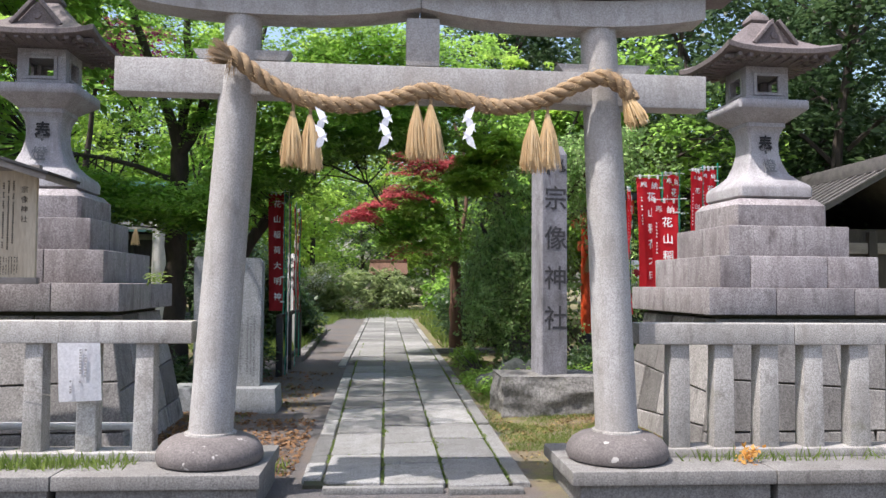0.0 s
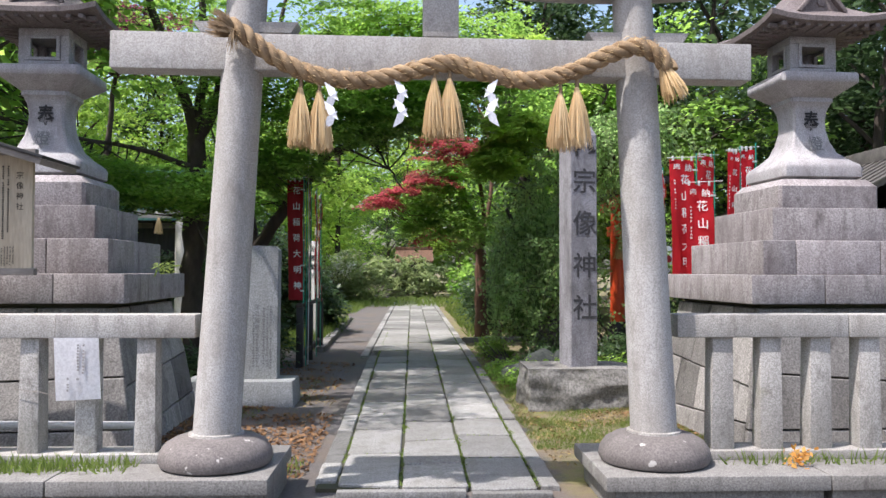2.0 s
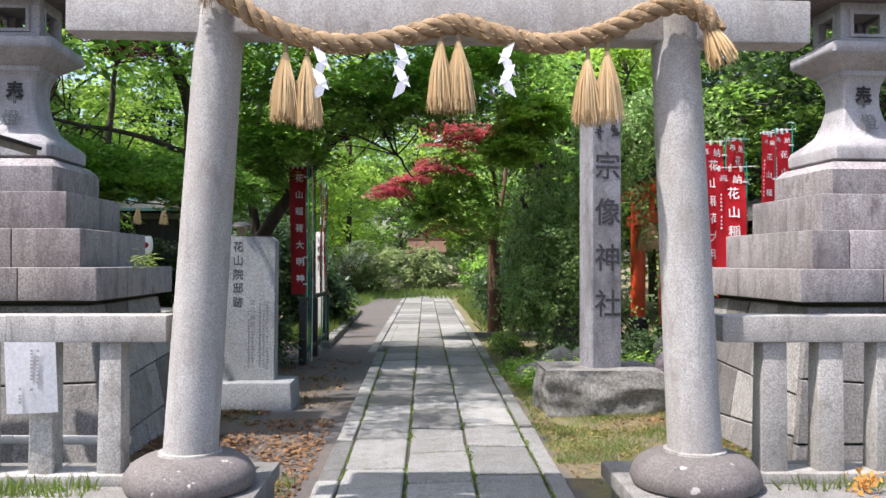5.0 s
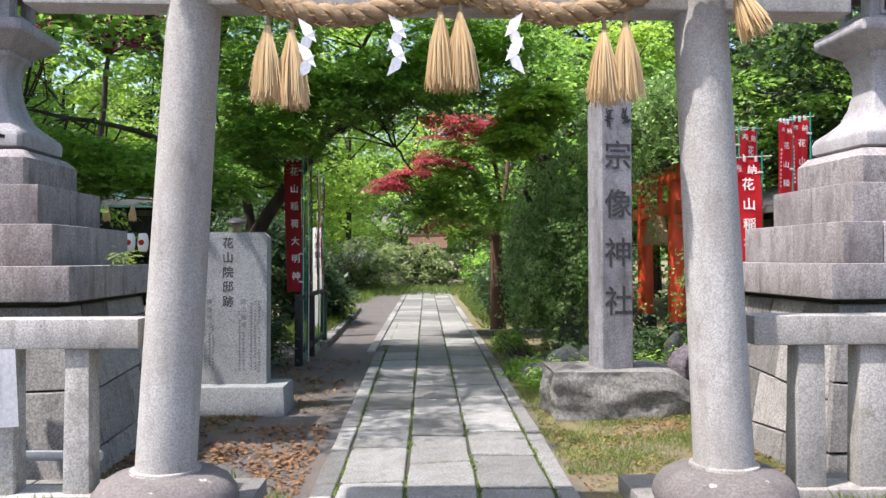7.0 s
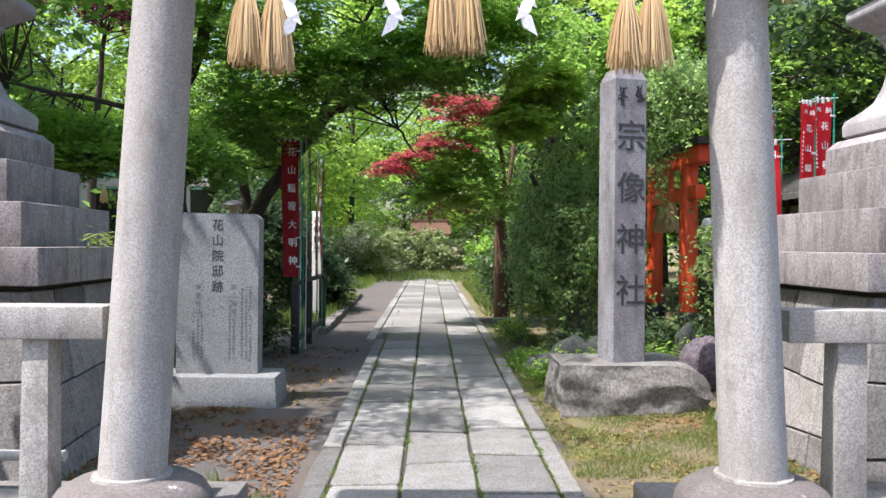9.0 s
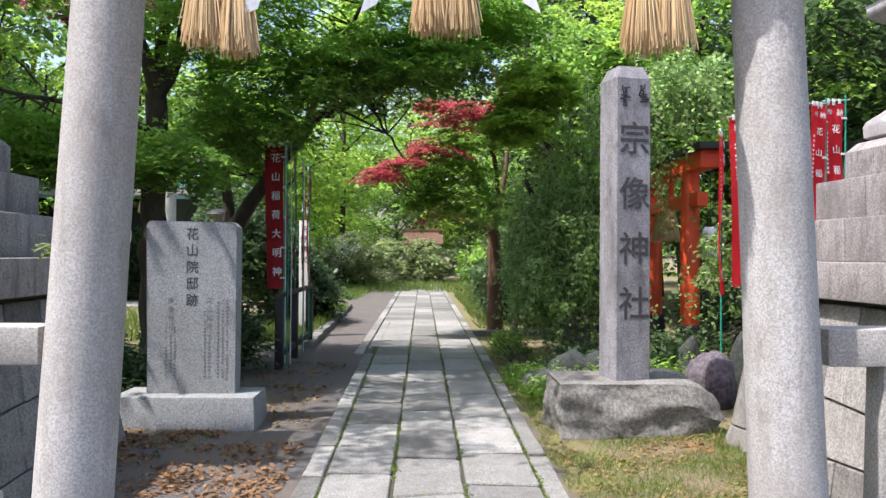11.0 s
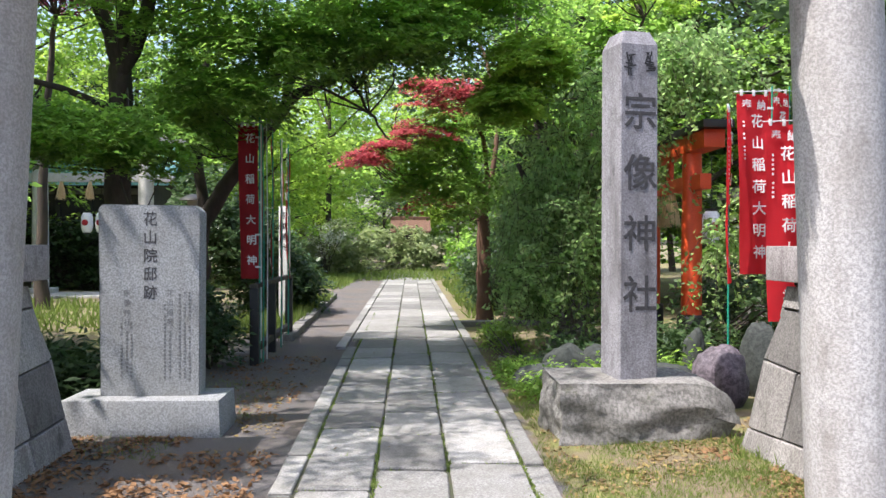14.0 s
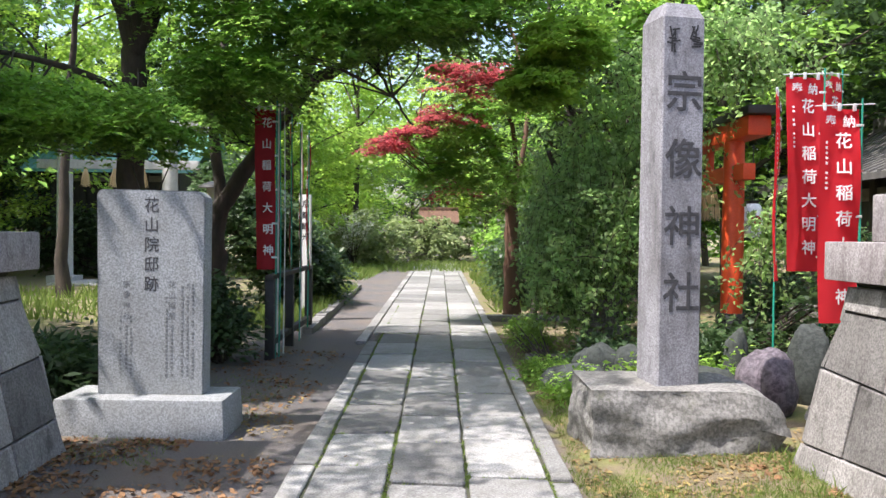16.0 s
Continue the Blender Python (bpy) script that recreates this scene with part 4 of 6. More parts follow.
def boulder(name, centre, size, mat, label, seed, flat_top=None, box_like=0.0, turn=0):
    bm = bmesh.new()
    bmesh.ops.create_icosphere(bm, subdivisions=4, radius=1.0)
    off = Vector((seed * 3.7, seed * 1.3, seed * 2.1))
    for v in bm.verts:
        d = v.co.normalized()
        q = max(abs(d.x), abs(d.y), abs(d.z))
        r = (1 - box_like) + box_like / q * 0.85
        p = d * r
        p += d * (0.22 * (1 - box_like * 0.6) * noise.noise(d * 1.3 + off) + 0.11 * abs(noise.noise(d * 3.2 + off)) + 0.05 * noise.noise(d * 7 + off) + 0.03 * noise.noise(d * 16 + off))
        v.co = Vector((p.x * size[0], p.y * size[1], p.z * size[2]))
        if flat_top is not None and v.co.z > flat_top:
            v.co.z = flat_top + (v.co.z - flat_top) * 0.08
    bmesh.ops.transform(bm, matrix=pose(*centre, 0, 0, turn), verts=bm.verts)
    return solo(name, bm, mat, label, "rock", at=(centre[0], centre[1], -0.02))


# rough slab that carries the post
bm = bmesh.new()
bmesh.ops.create_cube(bm, size=1.0)
bmesh.ops.subdivide_edges(bm, edges=bm.edges, cuts=14, use_grid_fill=True)
for v in bm.verts:
    x, y, z = v.co
    top = z > 0.49
    px, py, pz = 2.03 + x * 1.34, 10.05 + y * 0.86, 0.17 + z * 0.50
    if x > 0.2:
        k = (x - 0.2) / 0.3
        py += -0.05 * k + y * -0.25 * k * k
        pz -= (0.10 * k * k if z > 0 else 0)
        px += 0.10 * k * (0.5 - abs(z)) * 2 - 0.10 * k * (0.5 - z) ** 2
    n = 0.05 * noise.noise((px * 2.2, py * 2.2, pz * 3)) + 0.025 * noise.noise((px * 7, py * 7, pz * 9)) + 0.012 * noise.noise((px * 18, py * 18, pz * 20))
    if top and x < 0.25:
        n *= 0.2
    d = Vector((x if abs(x) > 0.49 else 0, y if abs(y) > 0.49 else 0, z if abs(z) > 0.49 else 0))
    if abs(y) > 0.49 and z < 0.4:
        py += (-0.03 if y < 0 else 0.03) * (0.5 - z)
    v.co = Vector((px, py, pz)) + (d.normalized() * n * 1.6 if d.length > 0 else Vector((0, 0, 0)))
solo("base_boulder", bm, "rock", "rough split granite boulder carrying the carved post", "rock", at=(2.1, 10.05, -0.03))
boulder("garden_rock", (3.13, 10.95, 0.22), (0.25, 0.24, 0.34), "purple", "purple-grey jagged garden rock", 3, turn=20)
boulder("garden_rock", (3.70, 11.35, 0.26), (0.21, 0.18, 0.48), "dark_rock", "upright dark green garden rock", 5)
boulder("garden_rock", (3.28, 12.1, 0.2), (0.12, 0.12, 0.38), "dark_rock", "small upright mossy garden rock", 7)
boulder("garden_rock", (2.75, 11.5, 0.10), (0.34, 0.26, 0.2), "dark_rock", "low mossy garden rock", 8)
boulder("garden_rock", (1.95, 12.4, 0.10), (0.26, 0.20, 0.28), "dark_rock", "dark rounded garden rock near the weeping tree", 11)
boulder("garden_rock", (1.62, 12.0, 0.06), (0.34, 0.24, 0.17), "dark_rock", "flat dark garden rock near the walk", 12)
boulder("garden_rock", (2.3, 12.2, 0.08), (0.25, 0.2, 0.3), "dark_rock", "dark garden rock behind the carved post", 13)
boulder("garden_rock", (3.5, 10.5, 0.05), (0.22, 0.18, 0.12), "rock", "small grey stone at the pedestal's foot", 15)


# ---- banners ----
def banner(x, y, z_top, w, h, yaw, text, cloth, pole, seed, pole_side=1, small=True, group="shrine banners", label="red cloth banner with white writing on a pole", ground=-0.04, arm=0.12):
    r = random.Random(seed)
    t = thing("banner", (x, y, ground), label, "banner", group)
    B = pose(x, y, 0, 0, 0, yaw)
    wave = lambda u, v: 0.018 * math.sin(4.0 * v + seed) * (0.3 + u) + 0.012 * math.sin(6 * u + 3 * v + seed * 2)
    bm = bmesh.new()
    nu, nv = 8, 26
    vs = [[bm.verts.new(B @ Vector((-w / 2 + w * i / nu + (0.05 * j / nv + 0.02 * math.sin(2.2 * j / nv + seed)) * (j / nv), wave(i / nu, j / nv * h), z_top - h * j / nv))) for i in range(nu + 1)] for j in range(nv + 1)]
    for a, b in zip(vs, vs[1:]):
        for i in range(nu):
            bm.faces.new((a[i], b[i], b[i + 1], a[i + 1]))
    bmesh.ops.solidify(bm, geom=bm.faces, thickness=0.002)
    part("cloth", bm, cloth, t)
    px = pole_side * (w / 2 + 0.025)
    bm = tube(bmesh.new(), [B @ Vector((px, 0, ground)), B @ Vector((px, 0.005, 1.2)), B @ Vector((px, 0, z_top + 0.10))], [0.012, 0.011, 0.009], 8)
    part("pole", bm, pole, t)
    bm = tube(bmesh.new(), [B @ Vector((-pole_side * (w / 2 + arm * 0.3), 0, z_top + 0.02)), B @ Vector((px + pole_side * arm, 0, z_top + 0.05))], 0.006, 6)
    part("crossbar", bm, "white_pole", t)
    for i in range(3):
        u = -w / 2 + 0.05 + (w - 0.1) * i / 2
        part("loop", block(u - 0.015, u + 0.015, -0.010, 0.010, z_top - 0.02, z_top + 0.05, 0.003, B), "white_pole", t)
    for i in range(5):
        z = z_top - 0.15 - (h - 0.3) * i / 4
        a, b = sorted((pole_side * w / 2 - 0.03 * pole_side, pole_side * w / 2 + 0.04 * pole_side))
        part("loop", block(a, b, -0.008, 0.008, z - 0.012, z + 0.012, 0.003, B), "white_pole", t)
    F = B @ FRONT

    def bend(bm):
        for v in bm.verts:
            q = B.inverted() @ v.co
            u, s = (q.x + w / 2) / w, z_top - q.z
            q.y += 0.014 + wave(u, s)
            q.x += (0.05 * s / h + 0.02 * math.sin(2.2 * s / h + seed)) * (s / h)
            v.co = B @ q

    if small:
        for k, ch in enumerate("奉納"):
            characters(ch, F @ pose((-0.085 if k == 0 else 0.085) * w / 0.36, z_top - 0.06, 0.03), 0.11 * w / 0.36, "white", t, depth=0.1, bold=0.006, bend=bend)
        top, pitch, size = z_top - 0.22, (h - 0.30) / 7.0, min(w * 0.40, (h - 0.3) / 7 * 0.9)
        bm = bars(bmesh.new(), F @ pose(-w * 0.33, z_top, 0.028), [(0, -0.3, -0.75)], r, 0.026, 0.024)
        bend(bm)
        tagged(part("small_lettering", bm, "white", t), kind="stuff")
    else:
        top, pitch, size = z_top - 0.10, (h - 0.14) / 7.0, w * 0.52
    characters(text, F @ pose(w * 0.08, top, 0.03), size, "white", t, pitch, 1.0, 0.1, 0.008, bend)
    return t


NAME = "花山稲荷大明神"
banner(4.02, 12.35, 3.16, 0.39, 2.0, 6, NAME, "cloth", "green_pole", 1)
banner(3.95, 11.45, 2.70, 0.385, 1.98, 3, NAME, "cloth", "green_pole", 2)
banner(3.60, 12.0, 2.92, 0.36, 1.85, 66, NAME, "cloth", "green_pole", 3, label="red cloth banner turned edge-on beside the others")
banner(4.60, 13.0, 3.30, 0.36, 1.9, 30, NAME, "cloth", "green_pole", 4)
banner(4.24, 11.0, 3.07, 0.21, 1.8, 24, NAME, "cloth", "green_pole", 5, small=True, arm=0.05, label="narrow red banner behind the lantern pedestal")
banner(4.46, 11.1, 3.12, 0.24, 1.8, 12, NAME, "cloth", "green_pole", 6, small=True, arm=0.05, label="narrow red banner behind the lantern pedestal")

# rack of banners beside the walk
rack = thing("banner_rack", (-1.70, 15.1, -0.03), "dark wooden rail rack holding banner poles", "rack")
for y in (13.72, 15.0, 16.62):
    part("upright", block(-1.795, -1.685, y - 0.055, y + 0.055, -0.05, 0.93, 0.008), "black", rack)
part("top_rail", block(-1.79, -1.69, 13.64, 16.70, 0.931, 0.985, 0.006), "dark_wood", rack)
part("low_rail", block(-1.78, -1.70, 13.78, 16.56, 0.13, 0.21, 0.006), "dark_wood", rack)
banner(-1.86, 13.9, 2.99, 0.25, 1.95, -4, NAME, "cloth_dark", "green_pole", 8, small=False, group="banners in the rack", arm=0.06, label="deep red banner with white writing in the rack")
for i, (y, m) in enumerate(((14.4, "white_pole"), (15.2, "green_pole"), (15.9, "white_pole"), (16.4, "green_pole"))):
    banner(-1.78 + 0.015 * i, y, 3.02 - 0.03 * i, 0.28, 2.0, -82 + 2 * i, NAME, "cloth_dark", m, 10 + i, small=False, group="banners in the rack", arm=0.04, label="deep red banner seen edge-on in the rack")
for i, (x, y, top) in enumerate(((-1.675, 13.95, 3.03), (-1.67, 14.2, 3.30), (-1.675, 15.4, 3.0))):
    solo("bare_pole", tube(bmesh.new(), [(x, y, -0.03), (x + 0.01, y, 1.5), (x - 0.01, y, top)], [0.009, 0.008, 0.007], 8), "green_pole" if i % 2 == 0 else "white_pole", "slim plastic banner pole leaning in the rack", "pole", "bare poles in the rack", at=(x, y, -0.03))

sp = thing("white_sign_post", (-2.05, 18.2, -0.03), "square white wooden sign post lettered in black", "sign post")
part("post", block(-2.14, -1.96, 18.11, 18.29, -0.05, 2.15, 0.006), "white", sp)
part("lettering", writing(bmesh.new(), "京都観光", facing(-2.05, 18.108, 2.05), 0.13, 0.19), "ink", sp)

# ---- vermilion torii and shrine building ----
rt = thing("vermilion_torii", (4.1, 15.0, -0.03), "bright vermilion wooden torii with black feet", "torii")
for x, y in ((3.97, 14.2), (4.02, 16.2)):
    part("pillar", lathe(bmesh.new(), x, y, [(0.135, 0.45), (0.135, 1.4), (0.125, 2.75)], 24), "vermilion", rt)
    part("foot", lathe(bmesh.new(), x, y, [(0.19, -0.05), (0.19, 0.52), (0.17, 0.55)], 24), "black", rt, "black painted foot")
part("tie_beam", block(3.92, 4.07, 13.75, 16.65, 2.20, 2.40, 0.01), "vermilion", rt)
part("lintel", block(3.86, 4.13, 13.45, 16.95, 2.70, 2.93, 0.01), "vermilion", rt)
part("cap", block(3.80, 4.19, 13.3, 17.1, 2.931, 3.03, 0.01), "black", rt)
bm = straws(bmesh.new(), rng, (3.95, 15.0, 2.2), (3.93, 15.0, 1.75), 0.05, 0.16, 120, 0.006)
straws(bm, rng, (3.95, 15.5, 2.2), (3.93, 15.5, 1.75), 0.05, 0.16, 120, 0.006)
part("straw_fringe", bm, "straw", rt, "golden straw fringe")
part("strut", block(3.96, 4.03, 15.13, 15.27, 2.401, 2.70, 0.006), "vermilion", rt)


def gabled_roof(bm, x0, x1, y0, y1, z0, z1, thick=0.07, along="y"):
    """Two sloping sheets meeting at a ridge."""
    if along == "y":
        xm = (x0 + x1) / 2
        prof = [(x0, z0), (x0 + (xm - x0) * 0.5, z0 + (z1 - z0) * 0.42), (xm, z1), (x1 - (x1 - xm) * 0.5, z0 + (z1 - z0) * 0.42), (x1, z0)]
        loops = [[(p[0], y, p[1]) for p in prof] + [(p[0], y, p[1] - thick) for p in prof[::-1]] for y in (y0, y1)]
    else:
        ym = (y0 + y1) / 2
        prof = [(y0, z0), (y0 + (ym - y0) * 0.5, z0 + (z1 - z0) * 0.42), (ym, z1), (y1 - (y1 - ym) * 0.5, z0 + (z1 - z0) * 0.42), (y1, z0)]
        loops = [[(x, p[0], p[1]) for p in prof] + [(x, p[0], p[1] - thick) for p in prof[::-1]] for x in (x0, x1)]
    rings(bm, loops)
    bmesh.ops.recalc_face_normals(bm, faces=bm.faces)
    return bm


def hall(name, label, x0, x1, y0, y1, eave, ridge, roof_mat, wall_mat, along, over=0.7, floor=0.3):
    t = thing(name, ((x0 + x1) / 2, (y0 + y1) / 2, -0.03), label, "building")
    roof = part("roof", gabled_roof(bmesh.new(), x0 - over, x1 + over, y0 - over, y1 + over, eave, ridge, 0.10, along), roof_mat, t)
    bm = bmesh.new()
    if along == "y":
        k = int((y1 - y0 + 2 * over) / 0.28)
        for i in range(k + 1):
            y = y0 - over + (y1 - y0 + 2 * over) * i / k
            gabled_roof(bm, x0 - over, x1 + over, y - 0.04, y + 0.04, eave + 0.035, ridge + 0.035, 0.03, along)
        box(bm, (x0 + x1) / 2 - 0.14, (x0 + x1) / 2 + 0.14, y0 - over - 0.03, y1 + over + 0.03, ridge - 0.05, ridge + 0.2, 0.02)
    else:
        k = int((x1 - x0 + 2 * over) / 0.28)
        for i in range(k + 1):
            x = x0 - over + (x1 - x0 + 2 * over) * i / k
            gabled_roof(bm, x - 0.04, x + 0.04, y0 - over, y1 + over, eave + 0.035, ridge + 0.035, 0.03, along)
        box(bm, x0 - over - 0.03, x1 + over + 0.03, (y0 + y1) / 2 - 0.14, (y0 + y1) / 2 + 0.14, ridge - 0.05, ridge + 0.2, 0.02)
    tagged(part("ribbing", bm, roof_mat, roof), kind="stuff")
    part("platform", block(x0 - 0.3, x1 + 0.3, y0 - 0.3, y1 + 0.3, -0.06, floor, 0.02), "plinth", t)
    for a, b, c, d in ((x0, x1, y0, y0 + 0.12), (x0, x1, y1 - 0.12, y1), (x0, x0 + 0.12, y0 + 0.121, y1 - 0.121), (x1 - 0.12, x1, y0 + 0.121, y1 - 0.121)):
        part("wall", block(a, b, c, d, floor, eave + 0.1, 0), wall_mat, t)
    n = 4
    for i in range(n + 1):
        for x, y in ((x0 - 0.02, y0 + (y1 - y0) * i / n), (x0 + (x1 - x0) * i / n, y0 - 0.02)):
            part("column", block(x - 0.08, x + 0.08, y - 0.08, y + 0.08, floor, eave + 0.05, 0.01), "dark_wood", t)
    bm = bmesh.new()
    box(bm, x0 - 0.06, x0 + 0.02, y0, y1, eave - 0.35, eave - 0.15, 0.01)
    box(bm, x0, x1, y0 - 0.06, y0 + 0.02, eave - 0.35, eave - 0.15, 0.01)
    part("beam", bm, "grey_wood", t)
    return t


hall("shrine_hall", "low wooden shrine hall with a grey ribbed roof", 7.1, 10.4, 14.3, 19.0, 2.45, 3.6, "tile", "dark_wood", "y")
hall("shrine_hall", "dark wooden shrine building with a green copper roof", -12.2, -8.2, 30.5, 34.5, 3.4, 5.2, "copper", "dark_wood", "x")
hall("far_house", "distant low house with a reddish roof behind bushes", -0.5, 0.9, 62.0, 65.0, 2.3, 3.2, "brown_bark", "dark_wood", "x")

# pale torii and hanging things by the further shrine
pt = thing("pale_torii", (-8.4, 27.0, -0.03), "pale granite torii half hidden by leaves", "torii")
for x in (-10.25, -7.3):
    part("pillar", lathe(bmesh.new(), x, 27.0, [(0.23, 0.1), (0.2, 4.2)], 24), "white_stone", pt)
    part("foot", block(x - 0.36, x + 0.36, 26.64, 27.36, -0.06, 0.2, 0.02), "white_stone", pt)
part("tie_beam", block(-11.0, -6.5, 26.9, 27.1, 3.2, 3.45, 0.01), "white_stone", pt)
part("lintel", block(-11.4, -6.1, 26.85, 27.15, 4.2, 4.55, 0.01), "white_stone", pt)
for x in (-9.6, -8.8, -8.0):
    bm = straws(bmesh.new(), rng, (x, 26.85, 3.2), (x, 26.83, 2.7), 0.03, 0.14, 90, 0.007)
    solo("straw_tassel", bm, "straw", "straw tassel hanging under the pale torii", "tassel", "tassels on the pale torii", at=(x, 26.85, 2.7))
part("platform", block(-10.1, -7.5, 25.6, 27.6, -0.05, 0.06, 0.02), "white_stone", pt)


def paper_lantern(x, y, z, s=1.0):
    t = thing("paper_lantern", (x, y, z), "white paper lantern with dark bands", "lantern", "paper lanterns")
    prof = []
    for i in range(13):
        u = i / 12
        r = 0.115 * s * (0.62 + 0.38 * math.sin(math.pi * u) ** 0.5) + (0.004 if i % 2 else 0)
        prof.append((r, z - 0.2 * s + 0.4 * s * u))
    part("shade", lathe(bmesh.new(), x, y, prof, 20), "paper", t)
    part("cap", lathe(bmesh.new(), x, y, [(0.07 * s, z + 0.2 * s), (0.075 * s, z + 0.235 * s)], 16), "black", t)
    part("cap", lathe(bmesh.new(), x, y, [(0.075 * s, z - 0.235 * s), (0.07 * s, z - 0.2 * s)], 16), "black", t)
    crest = [[(x + r * math.cos(a), y - d, z + r * math.sin(a)) for a in (k * math.pi / 6 for k in range(12))] for r, d in ((0.062 * s, 0.105 * s), (0.062 * s, 0.121 * s), (0.05 * s, 0.124 * s))]
    part("crest", rings(bmesh.new(), crest), "cloth_dark", t, "dark red painted crest")
    part("hanger", tube(bmesh.new(), [(x, y, z + 0.23 * s), (x, y, z + 0.9 * s)], 0.006, 6), "black", t)


for x in (-8.95, -8.55):
    paper_lantern(x, 27.0, 2.05, 1.4)
paper_lantern(4.9, 16.0, 1.75, 1.25)
paper_lantern(4.35, 15.3, 1.95, 0.9)


def street_lantern(x, y, h):
    t = thing("garden_lamp", (x, y, -0.03), "slim garden lamp with a flat dark cap", "lamp", "garden lamps")
    part("pole", lathe(bmesh.new(), x, y, [(0.04, -0.05), (0.035, h - 0.3)], 12), "black", t)
    part("shade", lathe(bmesh.new(), x, y, [(0.07, h - 0.3), (0.11, h - 0.06)], 16), "plaster", t)
    part("cap", lathe(bmesh.new(), x, y, [(0.24, h - 0.06), (0.22, h - 0.02), (0.05, h + 0.05)], 16), "black", t)


street_lantern(-9.9, 22.0, 2.5)
street_lantern(-3.62, 18.0, 2.3)

# small worn stone lamp and tablets among the weeping leaves
for x, y, h in ((2.35, 14.6, 0.95), (2.85, 16.0, 1.0)):
    bm = bmesh.new()
    box(bm, x - 0.24, x + 0.24, y - 0.2, y + 0.2, -0.06, 0.16, 0.02)
    frustum(bm, (x - 0.14, x + 0.14, y - 0.12, y + 0.12), (x - 0.12, x + 0.12, y - 0.1, y + 0.1), 0.16, h, 0.02)
    frustum(bm, (x - 0.2, x + 0.2, y - 0.17, y + 0.17), (x - 0.1, x + 0.1, y - 0.08, y + 0.08), h, h + 0.14, 0.02)
    solo("stone_tablet", bm, "rock", "small weathered stone tablet under hanging leaves", "monument", "stone tablets", at=(x, y, -0.03))
bm = block(1.35, 3.0, 13.7, 13.95, -0.06, 0.05, 0.015)
solo("edging_stone", bm, "plinth", "low stone edging across the garden bed", "edging", at=(2.2, 13.8, -0.03))
bm = block(1.15, 4.4, 18.4, 18.65, -0.06, 0.06, 0.015)
solo("edging_stone", bm, "plinth", "low stone edging beside the walk", "edging", at=(2.7, 18.5, -0.03))
for i in range(12):
    y0 = 16.2 + i * 0.85
    bm = block(-1.80 - 0.02 * i, -1.62 - 0.02 * i, y0, y0 + 0.83, -0.08, 0.07 + 0.01 * (i % 3), 0.015)
    solo("kerb_stone", bm, "plinth", "grey kerb stone along the gravel lane", "kerb", "lane kerb stones", at=(-1.7, y0 + 0.4, -0.04))


# ---- trees ----
tree("maple_tree", "green maple with dark forking trunk and layered leaves", (-3.5, 14.0, -0.04),
    [([(-3.5, 14.0, -0.1), (-3.52, 14.0, 1.5), (-3.5, 13.95, 2.9), (-3.45, 13.9, 3.75)], 0.19, 0.14),
     ([(-3.45, 13.9, 3.7), (-3.75, 13.8, 4.6), (-4.2, 13.6, 6.0), (-4.6, 13.4, 7.5)], 0.10, 0.04),
     ([(-3.45, 13.9, 3.7), (-3.35, 13.9, 4.8), (-3.4, 14.0, 6.2), (-3.3, 14.0, 8.0)], 0.09, 0.035),
     # last points reach forward only to carry the unseen shade patches
     ([(-3.45, 13.9, 3.6), (-3.0, 13.6, 4.4), (-2.5, 12.9, 5.4), (-2.3, 11.6, 6.2), (-2.4, 10.2, 6.6), (-2.8, 8.4, 6.9)], 0.10, 0.03),
     ([(-3.48, 13.9, 3.2), (-4.2, 13.2, 3.4), (-5.2, 12.6, 3.5)], 0.05, 0.02)],
    [([((-4.9, 12.0, 2.80), (1.7, 1.1, 0.42), 2.6), ((-3.1, 11.9, 2.65), (1.1, 0.8, 0.32), 1.8), ((-6.5, 12.5, 3.0), (1.5, 1.2, 0.6), 1.4),
       # patches from (-2.3, 10.9, 6.5) on: added mostly out of view, to cast shade
       ((-3.9, 13.8, 6.2), (2.6, 1.8, 1.2), 1.8), ((-2.5, 13.2, 4.6), (1.3, 1.0, 0.5), 1.0), ((-2.3, 10.9, 6.5), (1.5, 2.0, 0.6), 1.1), ((-2.9, 8.4, 6.7), (1.7, 1.6, 0.5), 0.6), ((-6.6, 11.0, 5.9), (2.2, 1.4, 0.5), 2.6), ((-4.6, 11.0, 5.6), (1.2, 1.2, 0.45), 1.4), ((-8.4, 10.0, 5.2), (1.6, 1.3, 0.6), 1.4)], 92000, 0.072, MAPLE, "leaf", 0.34, "crown")], 21, n_twigs=110, twig=0.016)
